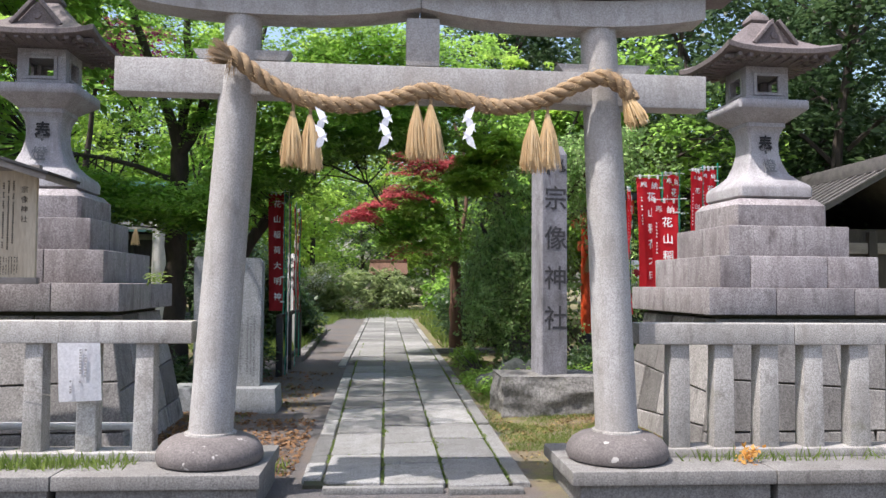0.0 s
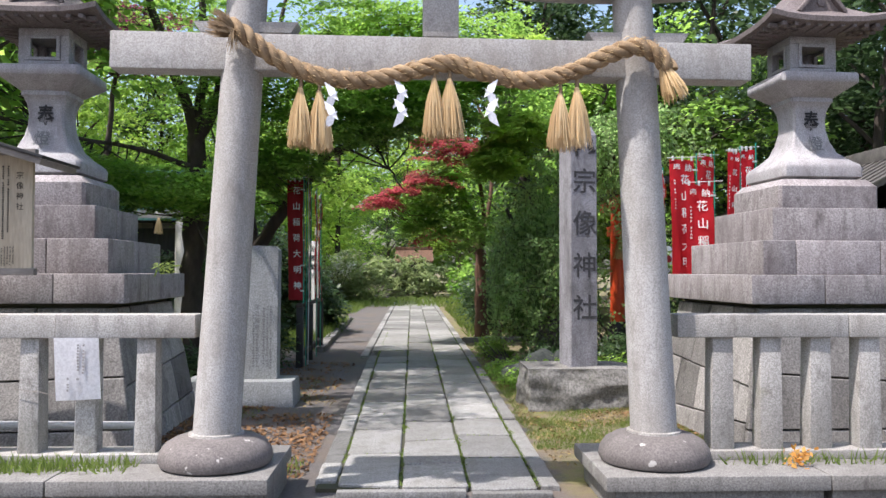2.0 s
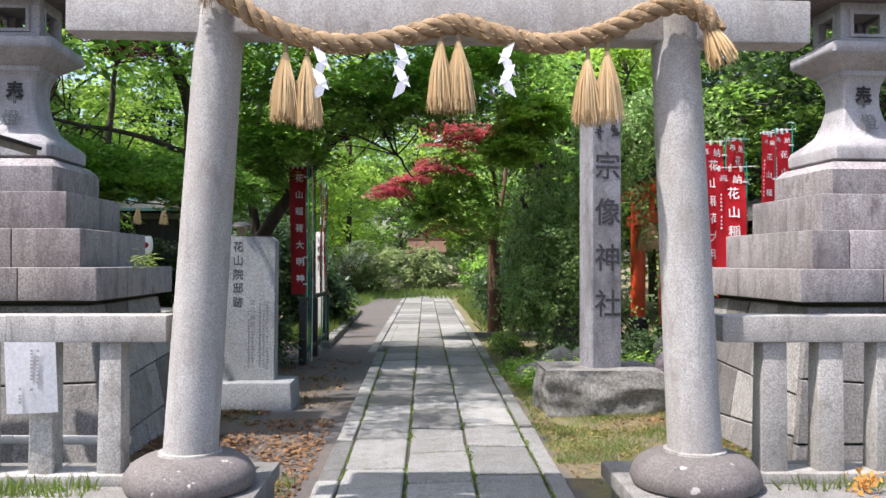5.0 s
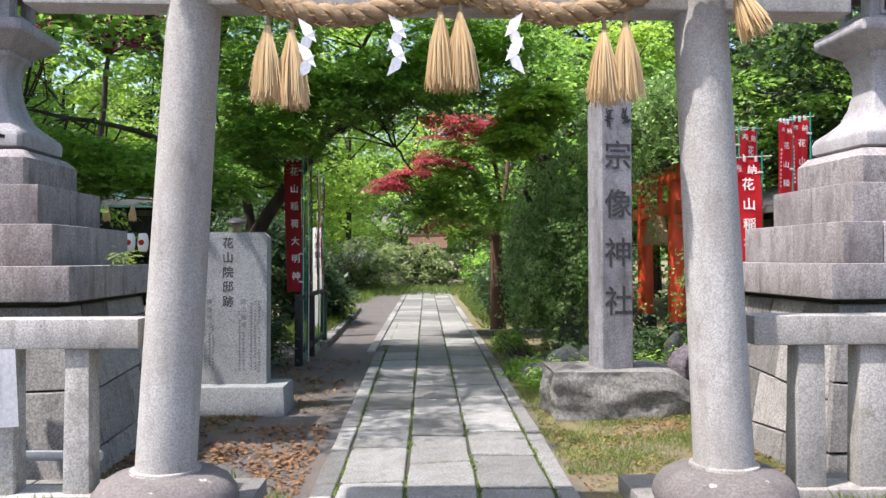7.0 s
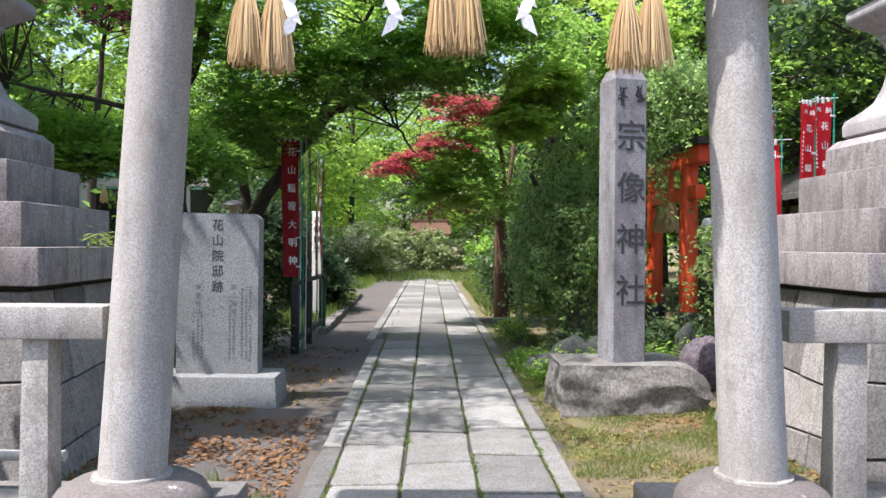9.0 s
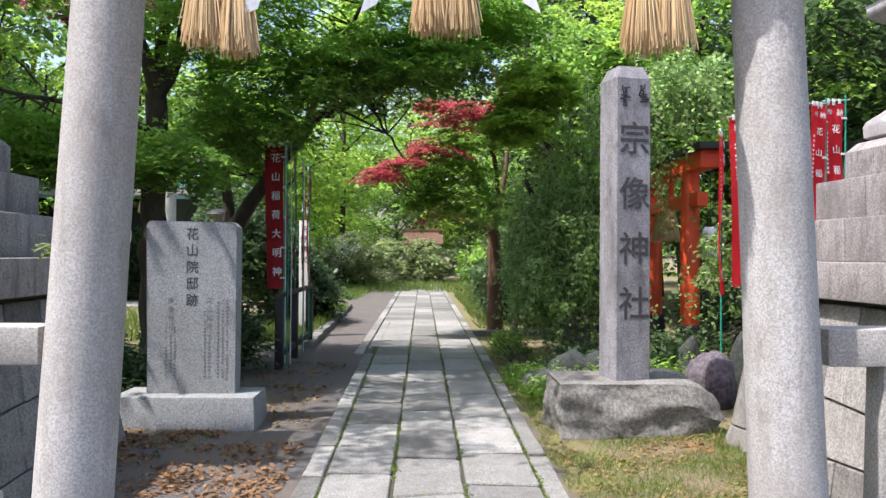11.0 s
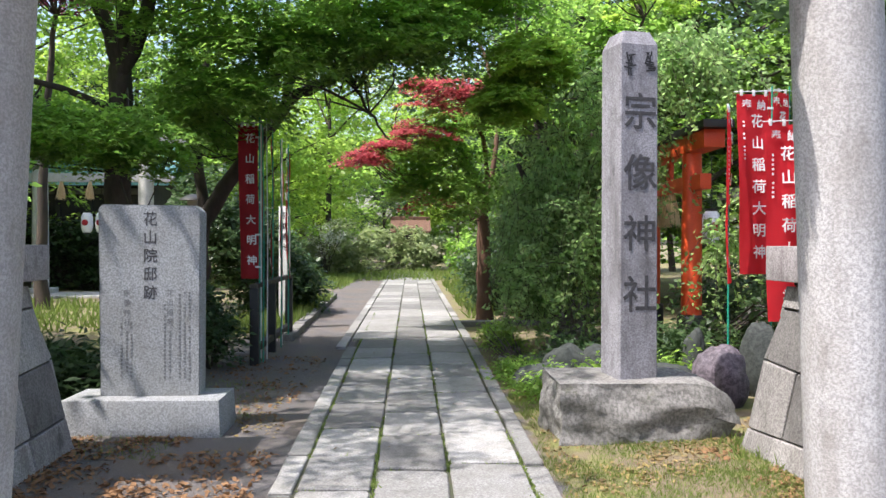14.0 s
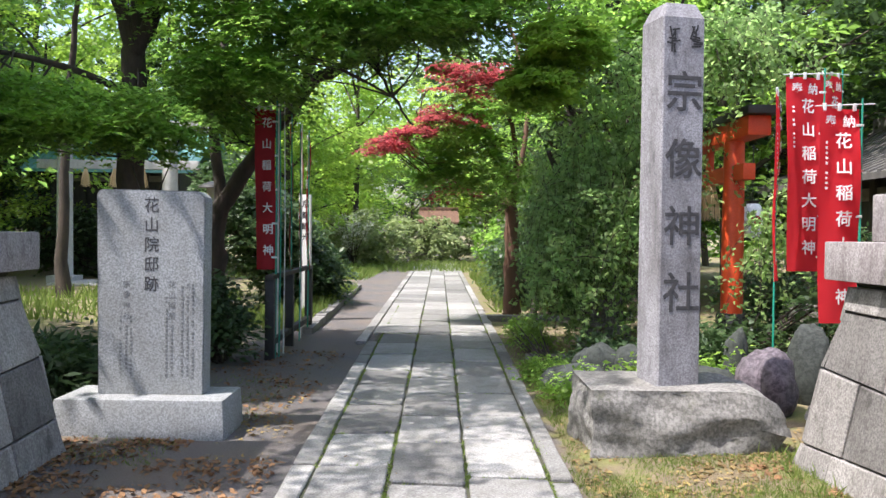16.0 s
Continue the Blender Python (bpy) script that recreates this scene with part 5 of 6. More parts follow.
tree("maple_tree", "leaning green maple reaching over the stone walk", (-2.9, 15.6, -0.04),
    [([(-2.9, 15.6, -0.1), (-2.92, 15.6, 1.0), (-2.8, 15.5, 1.8), (-2.35, 15.4, 2.5), (-1.65, 15.2, 3.35), (-0.95, 15.0, 3.8), (0.2, 14.8, 4.2)], 0.17, 0.04),
     ([(-2.8, 15.5, 1.8), (-2.95, 15.6, 3.2), (-2.7, 15.8, 5.0), (-2.2, 15.8, 7.0)], 0.09, 0.03),
     ([(-1.3, 15.1, 3.6), (-0.7, 14.8, 3.75), (-0.35, 14.6, 3.3), (-0.1, 14.5, 2.9)], 0.03, 0.012),
     ([(-1.65, 15.2, 3.35), (-1.2, 14.8, 4.3), (-0.5, 14.2, 5.4)], 0.06, 0.02)],
    [([((-1.5, 13.6, 4.0), (1.6, 1.2, 0.5), 1.6), ((-0.1, 13.8, 4.25), (1.1, 1.1, 0.45), 1.8), ((-0.6, 13.6, 5.2), (2.4, 1.4, 0.6), 1.2), ((-2.6, 14.5, 3.2), (0.8, 0.8, 0.4), 0.8),
       ((-2.0, 13.2, 3.3), (0.7, 0.6, 0.25), 0.7), ((0.9, 14.2, 4.9), (1.3, 1.0, 0.4), 1.3), ((0.2, 12.8, 5.4), (1.8, 1.0, 0.4), 1.0)], 62000, 0.072, MAPLE, "leaf", 0.34, "crown")], 22, n_twigs=110, twig=0.016)
tree("maple_tree", "young bright green maple above the carved post", (2.7, 16.4, -0.04),
    [([(2.7, 16.4, -0.1), (2.65, 16.3, 1.6), (2.3, 16.1, 3.0), (1.9, 15.8, 4.4), (1.6, 15.4, 6.0)], 0.13, 0.03),
     ([(2.5, 16.2, 2.4), (3.1, 15.7, 3.4), (3.6, 15.2, 4.8)], 0.06, 0.02)],
    [([((1.45, 13.9, 3.35), (0.40, 0.4, 0.30), 1.6), ((1.75, 13.9, 3.9), (0.5, 0.4, 0.32), 1.6), ((3.4, 15.0, 5.2), (1.2, 1.0, 0.5), 0.6), ((2.2, 15.4, 5.6), (1.2, 1.0, 0.5), 0.4)], 13000, 0.085, MAPLE, "leaf_bright", 0.2, "crown")], 23, n_twigs=50, twig=0.014)
tree("red_maple", "maple with crimson and green leaves beside the walk", (1.65, 19.4, -0.04),
    [([(1.65, 19.4, -0.1), (1.64, 19.4, 1.2), (1.62, 19.3, 2.2)], 0.15, 0.12),
     ([(1.62, 19.3, 2.1), (1.2, 18.6, 3.2), (0.5, 18.1, 3.6), (-0.9, 17.6, 3.0)], 0.06, 0.015),
     ([(1.62, 19.3, 2.1), (1.6, 18.6, 3.2), (1.1, 17.6, 4.1), (0.4, 17.2, 4.4)], 0.06, 0.015),
     ([(1.62, 19.3, 2.1), (1.9, 19.4, 4.4), (0.8, 19.8, 7.0)], 0.06, 0.02)],
    [([((-0.70, 17.2, 2.95), (0.45, 0.4, 0.10), 1.0), ((-0.2, 17.2, 3.2), (0.5, 0.4, 0.10), 1.0), ((0.3, 17.2, 3.45), (0.55, 0.4, 0.12), 0.9), ((0.65, 17.1, 3.8), (0.6, 0.4, 0.14), 0.8), ((0.5, 17.0, 4.15), (0.5, 0.4, 0.12), 0.9), ((1.1, 16.9, 4.05), (0.6, 0.4, 0.16), 1.4),
       ((0.45, 18.6, 2.4), (0.5, 0.4, 0.2), 0.5), ((0.4, 19.8, 7.0), (0.8, 0.6, 0.4), 0.8)], 6500, 0.07, MAPLE, "leaf_red", 0.24, "red_crown"),
     ([((0.5, 17.9, 3.1), (1.0, 0.9, 0.4), 1.5), ((1.2, 18.0, 2.5), (0.9, 0.9, 0.55), 1.5), ((0.3, 18.0, 2.55), (0.6, 0.7, 0.3), 0.8), ((1.1, 17.8, 3.7), (0.8, 0.8, 0.4), 1.0)], 15000, 0.075, MAPLE, "leaf", 0.30, "crown")], 24, "brown_bark", 60, 0.014)
tree("purple_maple", "purple-leaved maple among the green crowns", (-8.0, 22.0, -0.04),
    [([(-8, 22, -0.1), (-8.0, 22, 3.0), (-7.6, 21.8, 6.5)], 0.15, 0.05)],
    [([((-7.0, 21.0, 7.4), (1.6, 1.2, 0.8), 1.0)], 5000, 0.13, MAPLE, "leaf_purple", 0.4, "crown")], 25, n_twigs=20)


def weeping(name, label, base, limbs, sources, strands, seed):
    """A tree whose long shoots hang down, with narrow leaves along them."""
    r = np.random.default_rng(seed)
    t = thing(name, base, label, "tree")
    bm = bmesh.new()
    for pts, r0, r1 in limbs:
        n = 4 * len(pts)
        tube(bm, spline(pts, n), [r0 + (r1 - r0) * i / (n - 1) for i in range(n)], 8)
    w = np.array([s[2] for s in sources], float)
    P, A, N = [], [], []
    for i in range(strands):
        c, rad, _, drop = sources[r.choice(len(sources), p=w / w.sum())]
        p = np.array(c) + np.array(rad) * r.uniform(-1, 1, 3)
        out = r.normal(size=2) * 0.42
        ln = drop * r.uniform(0.5, 1.15)
        pts = [p + np.array([out[0] * s, out[1] * s, 0.18 * s - ln * s * s]) + r.normal(size=3) * 0.015 for s in np.linspace(0, 1, 7)]
        pts = [q for q in pts if q[2] > 0.06]
        if len(pts) < 3 or min(q[0] for q in pts) < 1.2:
            continue
        tube(bm, [Vector(q) for q in pts], [0.006 * (1 - 0.12 * k) for k in range(len(pts))], 3)
        m = int(46 * ln) + 14
        s = r.uniform(0, len(pts) - 1.001, m)
        k = s.astype(int)
        q = np.array(pts)
        pos = q[k] + (q[k + 1] - q[k]) * (s - k)[:, None] + r.normal(size=(m, 3)) * 0.045
        P.append(pos)
        A.append(r.normal(size=(m, 3)) * 0.8 + np.array([0, 0, -0.5]))
        N.append(r.normal(size=(m, 3)) + np.array([0, -0.3, 0.8]))
    P, A, N = np.concatenate(P), np.concatenate(A), np.concatenate(N)
    leaf_mesh("crown", P, N, A, 0.074 * r.uniform(0.7, 1.3, len(P)), KITE, "leaf_weep", t)
    part("trunk", bm, "bark", t)
    return t


weeping("weeping_cherry", "weeping cherry with long hanging leafy shoots", (2.45, 15.4, -0.04),
    [([(2.45, 15.4, -0.1), (2.35, 15.3, 1.0), (2.0, 15.0, 2.0), (1.7, 14.7, 2.6)], 0.11, 0.03), ([(2.35, 15.3, 1.1), (2.7, 14.8, 2.2), (3.4, 14.0, 3.4), (3.9, 13.6, 3.7)], 0.07, 0.02),
     ([(1.75, 17.0, -0.1), (2.0, 17.0, 1.3), (2.6, 17.1, 2.6)], 0.06, 0.03)],
    [((2.05, 14.6, 2.1), (0.6, 0.7, 0.45), 2.2, 1.3), ((2.5, 14.4, 2.6), (0.7, 0.8, 0.4), 2.4, 1.9), ((1.85, 14.3, 1.4), (0.3, 0.6, 0.3), 1.1, 1.0), ((2.3, 13.9, 1.7), (0.6, 0.5, 0.4), 1.6, 1.3),
     ((3.5, 13.4, 3.85), (0.55, 0.6, 0.25), 2.6, 1.0), ((4.2, 13.0, 1.7), (0.35, 0.3, 0.4), 0.5, 1.2), ((2.9, 14.6, 3.6), (0.8, 0.8, 0.5), 1.6, 1.6), ((1.75, 13.6, 1.15), (0.35, 0.7, 0.35), 1.6, 0.9)], 540, 31)


def bush(name, label, patches, n, size, mat, seed, shape=KITE, spray=0.16):
    r = np.random.default_rng(seed)
    c = patches[0][0]
    t = thing(name, (c[0], c[1], -0.04), label, "shrub")
    P, N, A, centres = spray_points(r, patches, n, spray, 0.5, 40)
    P[:, 2] = np.maximum(P[:, 2], 0.02)
    leaf_mesh("leaves", P, N, A, size * r.uniform(0.6, 1.3, len(P)), shape, mat, t)
    bm = bmesh.new()
    for q in centres[:30]:
        tube(bm, spline([(c[0] + r.normal() * 0.1, c[1] + r.normal() * 0.1, -0.06), ((c[0] + q[0]) / 2, (c[1] + q[1]) / 2, q[2] * 0.6), q], 5), [0.018, 0.015, 0.012, 0.009, 0.005], 4)
    part("stalk", bm, "bark", t)


bush("evergreen_shrub", "dark evergreen shrub at the lane's edge", [((-2.9, 20.5, 1.1), (0.9, 1.2, 1.1), 2), ((-2.3, 21.5, 0.7), (0.6, 1.0, 0.7), 1), ((-3.5, 19.5, 1.8), (0.9, 1.0, 1.3), 1.5)], 15000, 0.13, "leaf_dark", 41)
bush("evergreen_shrub", "dark leafy shrub beside the stele", [((-2.35, 13.4, 0.55), (0.4, 0.5, 0.5), 1)], 3500, 0.09, "leaf_dark", 42)
bush("evergreen_shrub", "dense shrub under the red maple", [((2.1, 21.5, 0.9), (0.8, 1.2, 0.9), 1), ((2.9, 19.8, 1.4), (1.0, 1.0, 1.4), 1.2)], 13000, 0.11, "leaf_dark", 43)
bush("garden_shrub", "sunlit light green shrubs beyond the lane's end", [((-3.2, 42, 1.2), (2.4, 2.0, 1.4), 2), ((-0.6, 47, 1.2), (2.2, 2.0, 1.3), 2), ((1.5, 50, 0.9), (2.5, 1.5, 1.0), 1.2)], 15000, 0.22, "leaf_pale", 44)
bush("garden_shrub", "round green shrubs at the end of the walk", [((2.9, 36, 1.0), (1.4, 2.0, 1.2), 1), ((4.2, 28, 1.5), (1.6, 2.2, 1.7), 1.2)], 10000, 0.18, "leaf", 45)
bush("flowering_shrub", "pale flowering shrub beyond the lane", [((-3.6, 40.5, 1.6), (1.2, 1.0, 0.9), 1)], 1500, 0.10, "petal", 46)
bush("low_shrub", "low broad-leaved plants behind the stele", [((-3.9, 11.6, 0.3), (1.2, 0.9, 0.3), 1), ((-3.0, 11.3, 0.2), (0.6, 0.5, 0.2), 0.6)], 4500, 0.12, "leaf_dark", 47, LANCE)
bush("low_shrub", "mossy plants between the garden rocks", [((3.0, 11.9, 0.15), (1.0, 0.5, 0.15), 1), ((2.1, 11.6, 0.12), (0.8, 0.4, 0.12), 1)], 3500, 0.07, "leaf", 48)
bush("low_shrub", "dark leafy ground cover round the vermilion torii", [((3.5, 13.1, 0.25), (0.8, 0.7, 0.3), 1), ((2.3, 13.1, 0.15), (0.7, 0.5, 0.18), 0.8), ((4.9, 15.2, 0.6), (0.7, 1.6, 0.7), 1.6), ((5.8, 13.2, 0.8), (0.8, 1.0, 0.9), 1.2), ((3.0, 16.8, 0.7), (0.6, 1.2, 0.8), 1.2)], 15000, 0.09, "leaf_dark", 52)
bush("low_shrub", "green weeds fringing the stone walk", [((1.5, 12.4, 0.07), (0.28, 1.5, 0.10), 1), ((1.55, 15.5, 0.12), (0.3, 1.5, 0.16), 1)], 4500, 0.055, "leaf", 53, spray=0.09)
bush("hedge", "dark hedge behind the banners", [((4.9, 12.6, 0.7), (0.7, 0.8, 0.9), 1), ((5.4, 11.0, 0.6), (0.9, 1.0, 0.8), 1)], 8000, 0.10, "leaf_dark", 49)
bush("hedge", "dark clipped hedge behind the pale torii", [((-9.5, 29.4, 1.1), (4.5, 0.5, 1.2), 1)], 12000, 0.16, "leaf_dark", 51)
bush("hedge", "sunlit yellow-green shrubs near the pale torii", [((-13.8, 26.5, 1.6), (1.8, 1.4, 1.5), 1.5), ((-13.5, 21, 1.2), (2.0, 1.4, 1.3), 1)], 11000, 0.18, "leaf_bright", 50)


# woods behind and added shade trees: a few kinds, each set down several times
def wood_tree(mat, seed, height, spread, leaf, n, label):
    r = np.random.default_rng(seed)
    t = thing("tree", (0, 0, 0), label, "tree", "background trees")
    bm = bmesh.new()
    bones, patches = [], []
    trunk = spline([(0, 0, -0.2), (r.normal() * 0.2, r.normal() * 0.2, height * 0.4), (r.normal() * 0.4, r.normal() * 0.4, height * 0.9)], 12)
    tube(bm, trunk, [0.20 * (1 - 0.075 * i) for i in range(12)], 8)
    for i in range(11):
        z = height * (0.22 + 0.07 * i)
        a = i * 2.4 + r.uniform(-0.4, 0.4)
        ln = spread * (1 - 0.55 * abs(i / 10 - 0.35)) * r.uniform(0.6, 1.1)
        b = Vector((0, 0, z * 0.85))
        e = Vector((math.cos(a) * ln, math.sin(a) * ln, z + ln * 0.35))
        limb = spline([b, (b + e) / 2 + Vector((0, 0, 0.25)), e], 7)
        tube(bm, limb, [0.07 * (1 - 0.12 * k) for k in range(7)], 5)
        bones += limb[2:]
        patches.append((tuple(e), (ln * 0.55, ln * 0.55, height * 0.085), 1.0))
        patches.append((tuple((b + e) / 2), (ln * 0.5, ln * 0.5, height * 0.07), 0.6))
    P, N, A, centres = spray_points(r, patches, n, spread * 0.14, 0.14, 60)
    twigs(bm, r, bones, centres, 50, 0.02)
    leaf_mesh("crown", P, N, A, leaf * r.uniform(0.6, 1.3, len(P)), KITE, mat, t)
    part("trunk", bm, "bark", t)
    return t


kinds = [wood_tree("leaf", 61, 9.5, 3.4, 0.19, 10500, "tall green broadleaf tree in the woods behind"),
         wood_tree("leaf_bright", 62, 8.5, 3.2, 0.18, 10500, "sunlit yellow-green maple in the woods behind"),
         wood_tree("leaf_dark", 63, 11.0, 3.8, 0.215, 13000, "dark evergreen tree in the woods behind"),
         wood_tree("leaf", 64, 7.0, 3.0, 0.17, 10500, "spreading green maple in the woods behind")]
kinds.append(wood_tree("leaf_bright", 65, 17.0, 5.0, 0.30, 13000, "very tall sunlit tree at the back of the woods"))
# (kind, x, y, turn)
# fourth to sixth: mostly out of view, added to shade the left side
spots = [(1, -15.0, 19.0, 10), (0, -13.0, 14.0, 80), (1, -6.0, 38.0, 40), (3, -7.6, 11.2, 20), (2, -9.5, 8.5, 130), (0, -7.4, 12.0, 50), (1, -9.0, 44.0, 10), (0, -12.0, 50.0, 30), (0, -6.0, 64.0, 80), (2, -11.0, 60.0, 10), (1, -17.0, 36.0, 99), (0, -13.5, 24.0, 120), (1, -12.5, 31.0, 300), (3, -14.5, 34.0, 170), (2, -16.0, 30.0, 20),
         (0, -8.2, 36.0, 10), (1, -9.5, 39.0, 100), (3, -7.5, 46.0, 60), (1, -5.5, 56.0, 20), (0, 6.5, 52.0, 140), (2, -14, 44, 10), (2, -2.0, 74.0, 33), (2, 8.0, 74.0, 90),
         (3, 4.6, 22.0, 15), (2, 5.8, 27.0, 190), (0, 5.2, 33.0, 270), (2, 8.5, 22.5, 60), (2, 10.5, 18.0, 140), (0, 6.2, 40.0, 80), (2, 12.5, 23.0, 310), (2, 9.0, 33.0, 20), (2, 14.5, 15.0, 200), (0, 12.5, 11.0, 20),
         (2, 15.5, 29.0, 130), (2, 3.9, 25.0, 100), (2, -19, 20, 70), (0, -13.5, 11.5, 35), (2, 18, 20, 10), (3, 6.0, 20.0, 310), (1, -16.5, 15.5, 15), (2, -21, 28, 35), (2, 20, 36, 44), (2, 14, 46, 44), (2, -20, 40, 77), (4, -13.0, 44.0, 0), (4, -15.5, 36.0, 70), (4, -4.5, 50.0, 140), (4, 4.0, 72.0, 200), (2, 9.5, 46.0, 250), (4, -21.0, 30.0, 300), (2, 13.0, 30.0, 40), (2, 18.0, 24.0, 99), (4, -16.5, 26.5, 10), (4, 0.5, 78.0, 10), (1, -6.0, 56.0, 160), (1, -10.5, 43.0, 60)]
used = set()
for kd, x, y, a in spots:
    m = pose(x, y, -0.04, 0, 0, a)
    if kd in used:
        copy_thing(kinds[kd], m)
    else:
        kinds[kd].matrix_world = m
        used.add(kd)

# ---- grass and fallen leaves ----
rg = np.random.default_rng(77)

# woods closing the distance on all sides of the view
banks = [((x, 78 - 0.012 * x * x + 6 * math.sin(x), 6.5 + 2.5 * math.sin(x * 0.7)), (6.0, 4.0, 7.0), 1.0) for x in range(-48, 52, 6)]
banks += [((sx * 31, y, 6.5 + 2 * math.sin(y)), (4.0, 6.0, 7.0), 1.0) for sx in (-1, 1) for y in range(12, 66, 9)]
P, N, A, _ = spray_points(rg, banks, 95000, 1.1, 0.3, 50)
P[:, 2] = np.maximum(P[:, 2], 0.05)
ob = leaf_mesh("far_woods", P, N, A, 0.55 * rg.uniform(0.6, 1.4, len(P)), KITE, "leaf")
tagged(ob, "dense far green woods closing the view", "woods", kind="stuff")


def grass_patch(label, boxes, n, h, mat="grass", name="grass", base=None):
    P = []
    for (x0, x1, y0, y1), k in zip(boxes, n):
        q = np.stack([rg.uniform(x0, x1, k), rg.uniform(y0, y1, k), np.zeros(k)], 1)
        clump = np.array([noise.noise((p[0] * 1.8, p[1] * 1.8, 3.0)) for p in q])
        P.append(q[clump > rg.uniform(-0.5, 0.35, k)])
    P = np.concatenate(P)
    P[:, 2] = [base if base is not None else ground_height(p[0], p[1]) for p in P]
    k = len(P)
    A = rg.normal(size=(k, 3)) * 0.45 + np.array([0, 0, 1.0])
    N = rg.normal(size=(k, 3)) * np.array([1, 1, 0.2]) + np.array([0, -0.4, 0])
    blade = ((0, -0.06, 0), (0.55, -0.045, 0.06), (1.0, 0.0, 0.22), (0.55, 0.045, 0.06), (0, 0.06, 0))
    ob = leaf_mesh(name, P, N, A, h * rg.uniform(0.5, 1.3, k), blade, mat)
    tagged(ob, label, "grass", kind="stuff")


grass_patch("thin mossy grass beside the stone walk", [(1.15, 2.9, 7.6, 9.6), (1.2, 1.9, 9.6, 13.5), (1.2, 2.0, 13.5, 18), (-3.2, -1.6, 9.2, 9.9), (-3, -1.2, 10.6, 12.5), (-4.6, -2.4, 11, 15)], [24000, 12000, 3000, 1500, 2500, 4000], 0.034)
grass_patch("tall green grass along the lane", [(-2.9, -1.85, 16.5, 25), (-6.5, -2.0, 30, 36), (-14, -4.0, 17, 23), (1.4, 2.6, 20, 34), (-6, 5, 36, 46)], [7000, 5000, 6000, 3000, 9000], 0.26)
grass_patch("weeds along the plinth's edge", [(-3.4, -1.75, 5.80, 6.02), (-4.6, -1.75, 5.72, 6.0), (2.1, 4.8, 5.86, 6.02)], [1100, 500, 450], 0.085, base=0.22)
grass_patch("weeds beside the plinth and footings", [(-1.2, -0.8, 6.65, 7.2), (-2.2, -1.2, 6.7, 7.6), (2.0, 3.0, 6.7, 7.3), (2.5, 2.9, 8.6, 9.6)], [250, 700, 500, 250], 0.09)

def litter(label, mat, boxes, size, thick):
    P = []
    for (x0, x1, y0, y1), k in boxes:
        q = np.stack([rg.uniform(x0, x1, k), rg.uniform(y0, y1, k), np.zeros(k)], 1)
        clump = np.array([noise.noise((p[0] * 1.5, p[1] * 1.5, 9.0)) + 0.5 * noise.noise((p[0] * 5, p[1] * 5, 2.0)) for p in q])
        P.append(q[clump > rg.uniform(-0.3, 0.45, k) - thick])
    P = np.concatenate(P)
    P[:, 2] = [ground_height(p[0], p[1]) + (0.05 if -0.68 < p[0] < 1.15 else 0.012) for p in P]
    k = len(P)
    ob = leaf_mesh("fallen_leaves", P, rg.normal(size=(k, 3)) * 0.35 + np.array([0, 0, 1.0]), rg.normal(size=(k, 3)), size * rg.uniform(0.4, 1.7, k), KITE, mat)
    tagged(ob, label, "leaves", kind="stuff")


litter("dry yellow and brown fallen leaves on mossy ground", "litter", [((1.2, 2.9, 6.9, 9.6), 6500), ((1.2, 2.2, 9.6, 14), 2600), ((2.4, 3.4, 8.2, 10.4), 900), ((-1.35, -0.85, 9.3, 11.5), 700), ((-0.7, 1.2, 6.2, 20), 70)], 0.03, 0.0)
litter("dry brown fallen leaves drifted on dark gravel", "litter_brown", [((-3.3, -1.5, 7.0, 9.9), 9000), ((-1.6, -0.75, 6.7, 9.4), 2600), ((-1.9, -0.9, 10.4, 14.5), 1300), ((-4.2, -1.8, 10.6, 14.5), 2500), ((2.3, 3.3, 7.2, 9.3), 1500)], 0.04, 0.05)

# orange-leaved weed at the fence foot
P = np.array([2.62, 5.82, 0.23]) + rg.normal(size=(60, 3)) * np.array([0.05, 0.04, 0.05]) + np.array([0, 0, 0.06])
ob = leaf_mesh("weed", P, rg.normal(size=(60, 3)) + np.array([0, -0.6, 0.4]), rg.normal(size=(60, 3)), 0.045 * rg.uniform(0.6, 1.3, 60), KITE, "orange")
tagged(ob, "small weed with orange leaves on the plinth", "plant", kind="stuff")
P = np.concatenate([np.array([-2.2, 8.0, 1.50]) + rg.normal(size=(50, 3)) * np.array([0.05, 0.12, 0.03]) + np.array([0, 0, 0.04])])
ob = leaf_mesh("fern", P, rg.normal(size=(50, 3)) * 0.4 + np.array([0, -0.2, 1.0]), rg.normal(size=(50, 3)), 0.06, LANCE, "grass")
tagged(ob, "little green fern rooted in the lantern pedestal", "plant", kind="stuff")

# ---- paved walk, stone by stone ----
walk_way = thing("stone_walk", (0.24, 10, -0.04), "walk of pale granite slabs with mossy joints", "path", kind="structure")
bed = part("bed", block(-0.62, 1.10, 6.30, 46.0, -0.10, -0.022, 0), "gap", walk_way)


def flare(y):
    return min(max(y - 6.2, 0), 9) * 0.0085


rs = random.Random(17)
known = {"l": [6.28, 7.30, 8.36, 9.18, 10.04, 11.10, 12.0, 12.9, 14.1], "c": [6.22, 6.90, 7.85, 8.80, 9.78, 10.66, 11.5, 12.5, 13.45, 14.5, 16.1], "r": [6.16, 7.17, 8.07, 8.94, 9.9, 10.7, 11.6, 12.55, 13.6],
        "kl": [6.42, 7.0, 8.3, 9.2, 10.9, 12.0, 13.4, 14.0], "kr": [6.25, 7.1, 8.9, 10.6, 11.9, 13.1, 14.4]}
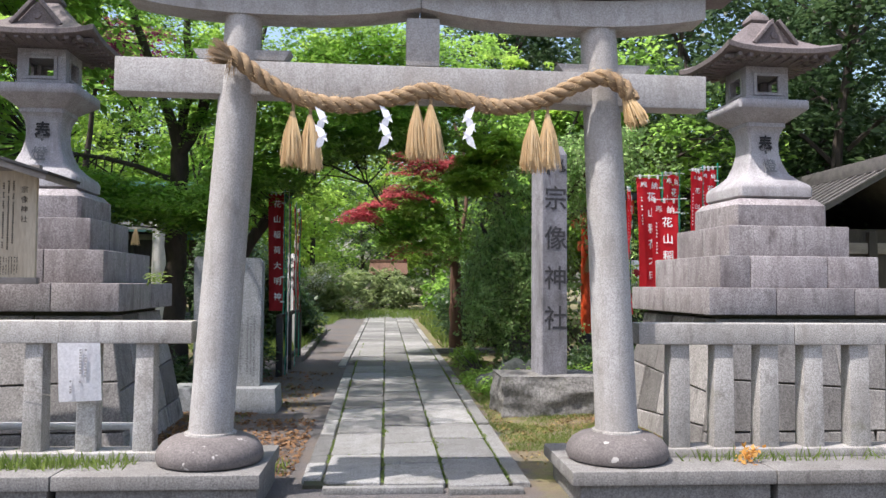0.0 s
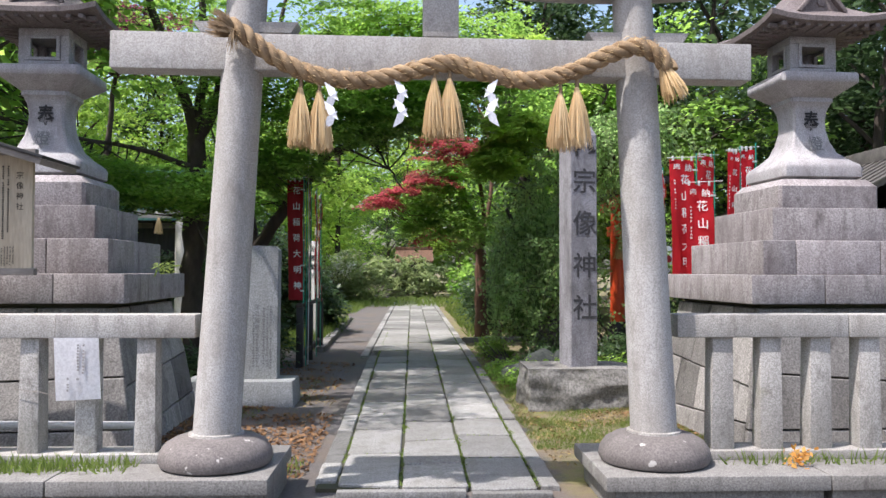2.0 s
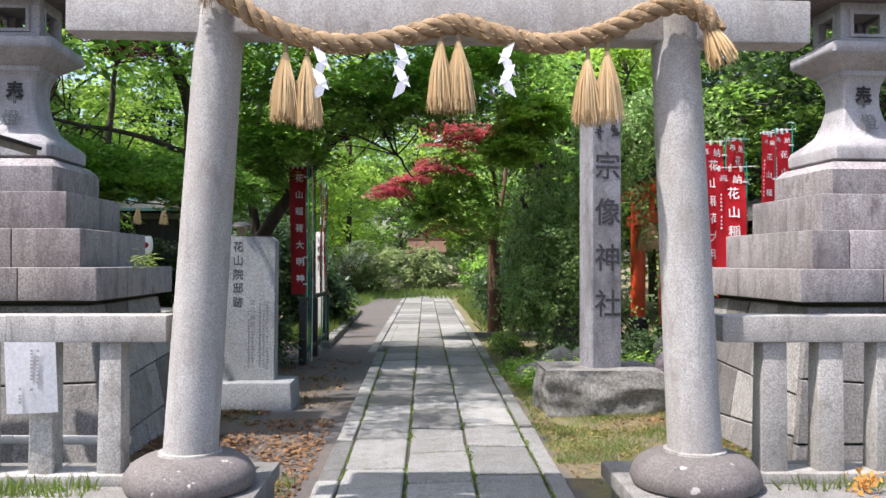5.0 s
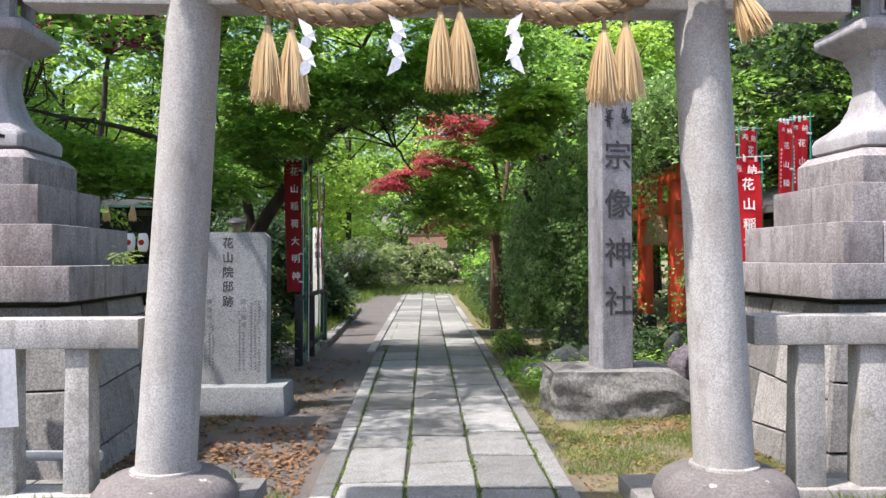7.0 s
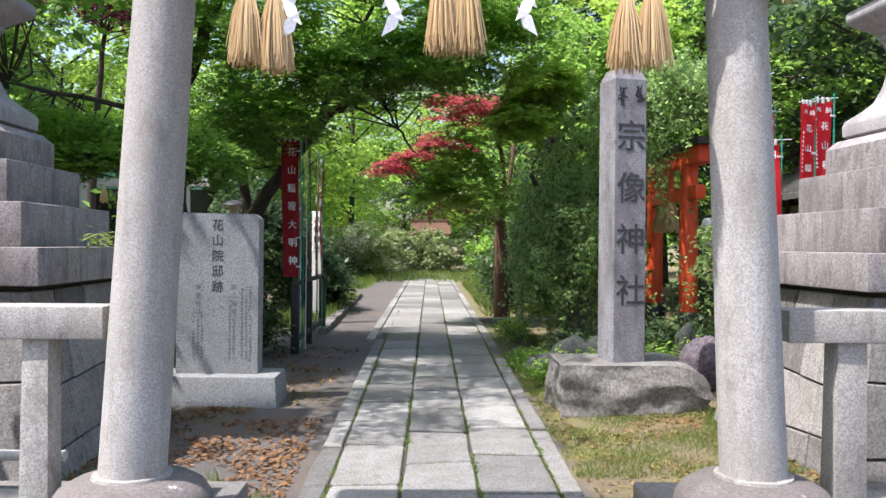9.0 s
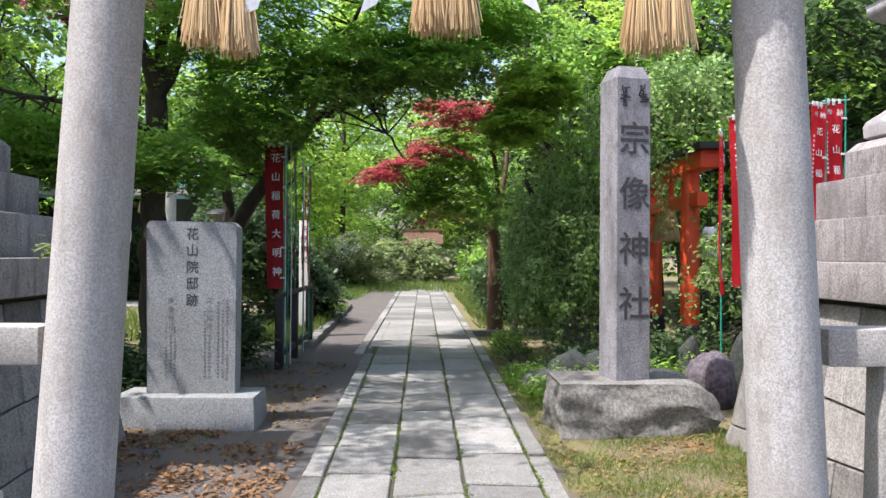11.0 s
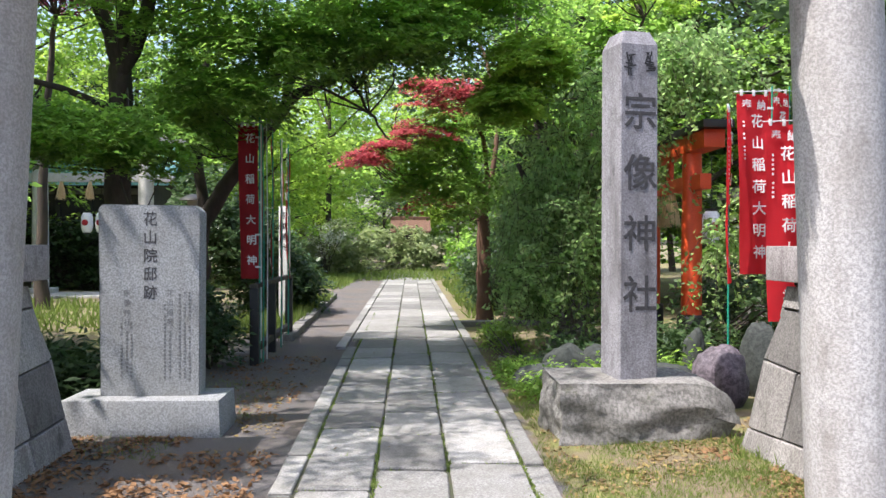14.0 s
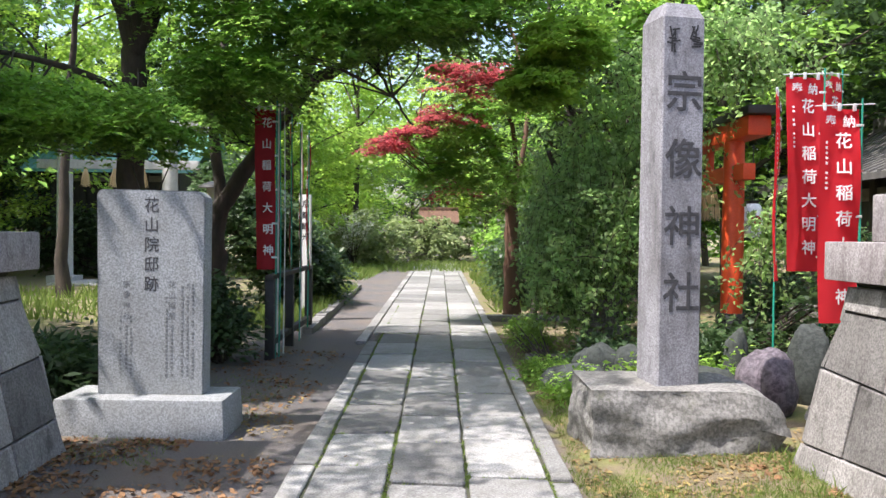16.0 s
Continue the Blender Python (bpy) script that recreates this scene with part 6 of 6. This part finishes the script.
cols = {"l": (-0.475, -0.02), "c": (-0.02, 0.465), "r": (0.465, 0.955), "kl": (-0.645, -0.475), "kr": (0.955, 1.115)}
joints = []
for key, (xa, xb) in cols.items():
    ys = list(known[key])
    while ys[-1] < 45:
        ys.append(ys[-1] + rs.uniform(0.7, 1.25) * (1.2 if key[0] == "k" else 1.0) * (1 if ys[-1] < 26 else 1.7))
    skew = {y: (rs.uniform(-0.04, 0.04), rs.uniform(-0.04, 0.04)) if key[0] != "k" else (0, 0) for y in ys}
    for ya, yb in zip(ys, ys[1:]):
        g, gy = 0.011 + rs.uniform(-0.002, 0.004), 0.020 + rs.uniform(-0.003, 0.006)
        fa, fb = flare(ya), flare(yb)
        shift = -0.16 if key == "kl" and ya > 15.2 else 0.0
        ext = 0.16 if key == "l" and ya > 15.2 else 0.0
        sgn = {"l": (-1, 0), "c": (0, 0), "r": (0, 1), "kl": (-1, -1), "kr": (1, 1)}[key]
        if key[0] != "k" and 6.3 < ya < 20:
            joints.append((xa + sgn[0] * fa, xb + sgn[1] * fa, ya, skew[ya]))
        z = -0.002 + rs.uniform(-0.006, 0.006)
        bm = bmesh.new()
        base = [(xa + sgn[0] * fa + g, ya + gy + skew[ya][0]), (xb + sgn[1] * fa - g, ya + gy + skew[ya][1]), (xb + sgn[1] * fb - g, yb - gy + skew[yb][1]), (xa + sgn[0] * fb + g, yb - gy + skew[yb][0])]
        base = [(px + shift - (ext if k in (0, 3) else 0), py) for k, (px, py) in enumerate(base)]
        rim = []
        for (p0, p1) in zip(base, base[1:] + base[:1]):
            for u in (0.03, 0.34, 0.66, 0.97):
                rim.append((p0[0] + (p1[0] - p0[0]) * u + rs.uniform(-0.006, 0.006), p0[1] + (p1[1] - p0[1]) * u + rs.uniform(-0.007, 0.007)))
        cx, cy = sum(p[0] for p in base) / 4, sum(p[1] for p in base) / 4
        tx, ty = rs.uniform(-0.012, 0.012), rs.uniform(-0.008, 0.008)
        loops = [[(px, py, -0.05) for px, py in rim], [(px, py, z - 0.009) for px, py in rim]]
        loops.append([(px - math.copysign(0.009, px - cx), py - math.copysign(0.009, py - cy), z + tx * (px - cx) + ty * (py - cy)) for px, py in rim])
        rings(bm, loops)
        part("paving_slab" if key[0] != "k" else "edge_slab", bm, "slab", walk_way, smooth=False)
part("threshold_slab", block(-0.46, 0.43, 6.12, 6.20, -0.05, 0.0, 0.006), "slab", walk_way)
part("threshold_slab", block(0.47, 1.02, 6.06, 6.14, -0.05, 0.0, 0.006), "slab", walk_way)
# moss in the joints
P = []
for x in (-0.02, 0.465, -0.475, 0.955):
    k = 1500
    y = rg.uniform(6.3, 22, k)
    f = np.minimum(np.maximum(y - 6.2, 0), 9) * 0.0085 * (-1 if x == -0.475 else (1 if x == 0.955 else 0))
    keep = np.array([noise.noise((x * 9, q * 1.1, 0.0)) for q in y]) > -0.1
    P.append(np.stack([x + f + rg.normal(size=k) * 0.008, y, np.full(k, -0.012)], 1)[keep])
for xa, xb, y, (sa, sb) in joints:
    u = rg.random(45)
    keep = np.array([noise.noise((y * 7, q * 3.0, 4.0)) for q in u]) > -0.05
    P.append(np.stack([xa + (xb - xa) * u, y + sa + (sb - sa) * u + rg.normal(size=45) * 0.006, np.full(45, -0.014)], 1)[keep])
for x, y, r in ((0.48, 7.75, 0.05), (0.47, 8.9, 0.04), (-0.02, 8.5, 0.035), (0.955, 8.2, 0.05), (1.0, 9.6, 0.05), (0.46, 7.05, 0.05)):
    P.append(np.stack([x + rg.normal(size=70) * r * 0.6, y + rg.normal(size=70) * r * 1.6, np.full(70, -0.008)], 1))
P = np.concatenate(P)
k = len(P)
ob = leaf_mesh("joint_moss", P, rg.normal(size=(k, 3)), rg.normal(size=(k, 3)) * 0.5 + np.array([0, 0, 0.7]), 0.034 * rg.uniform(0.3, 1.3, k), LANCE, "grass")
tagged(ob, "moss and tiny weeds growing in the slab joints", "moss", kind="stuff")
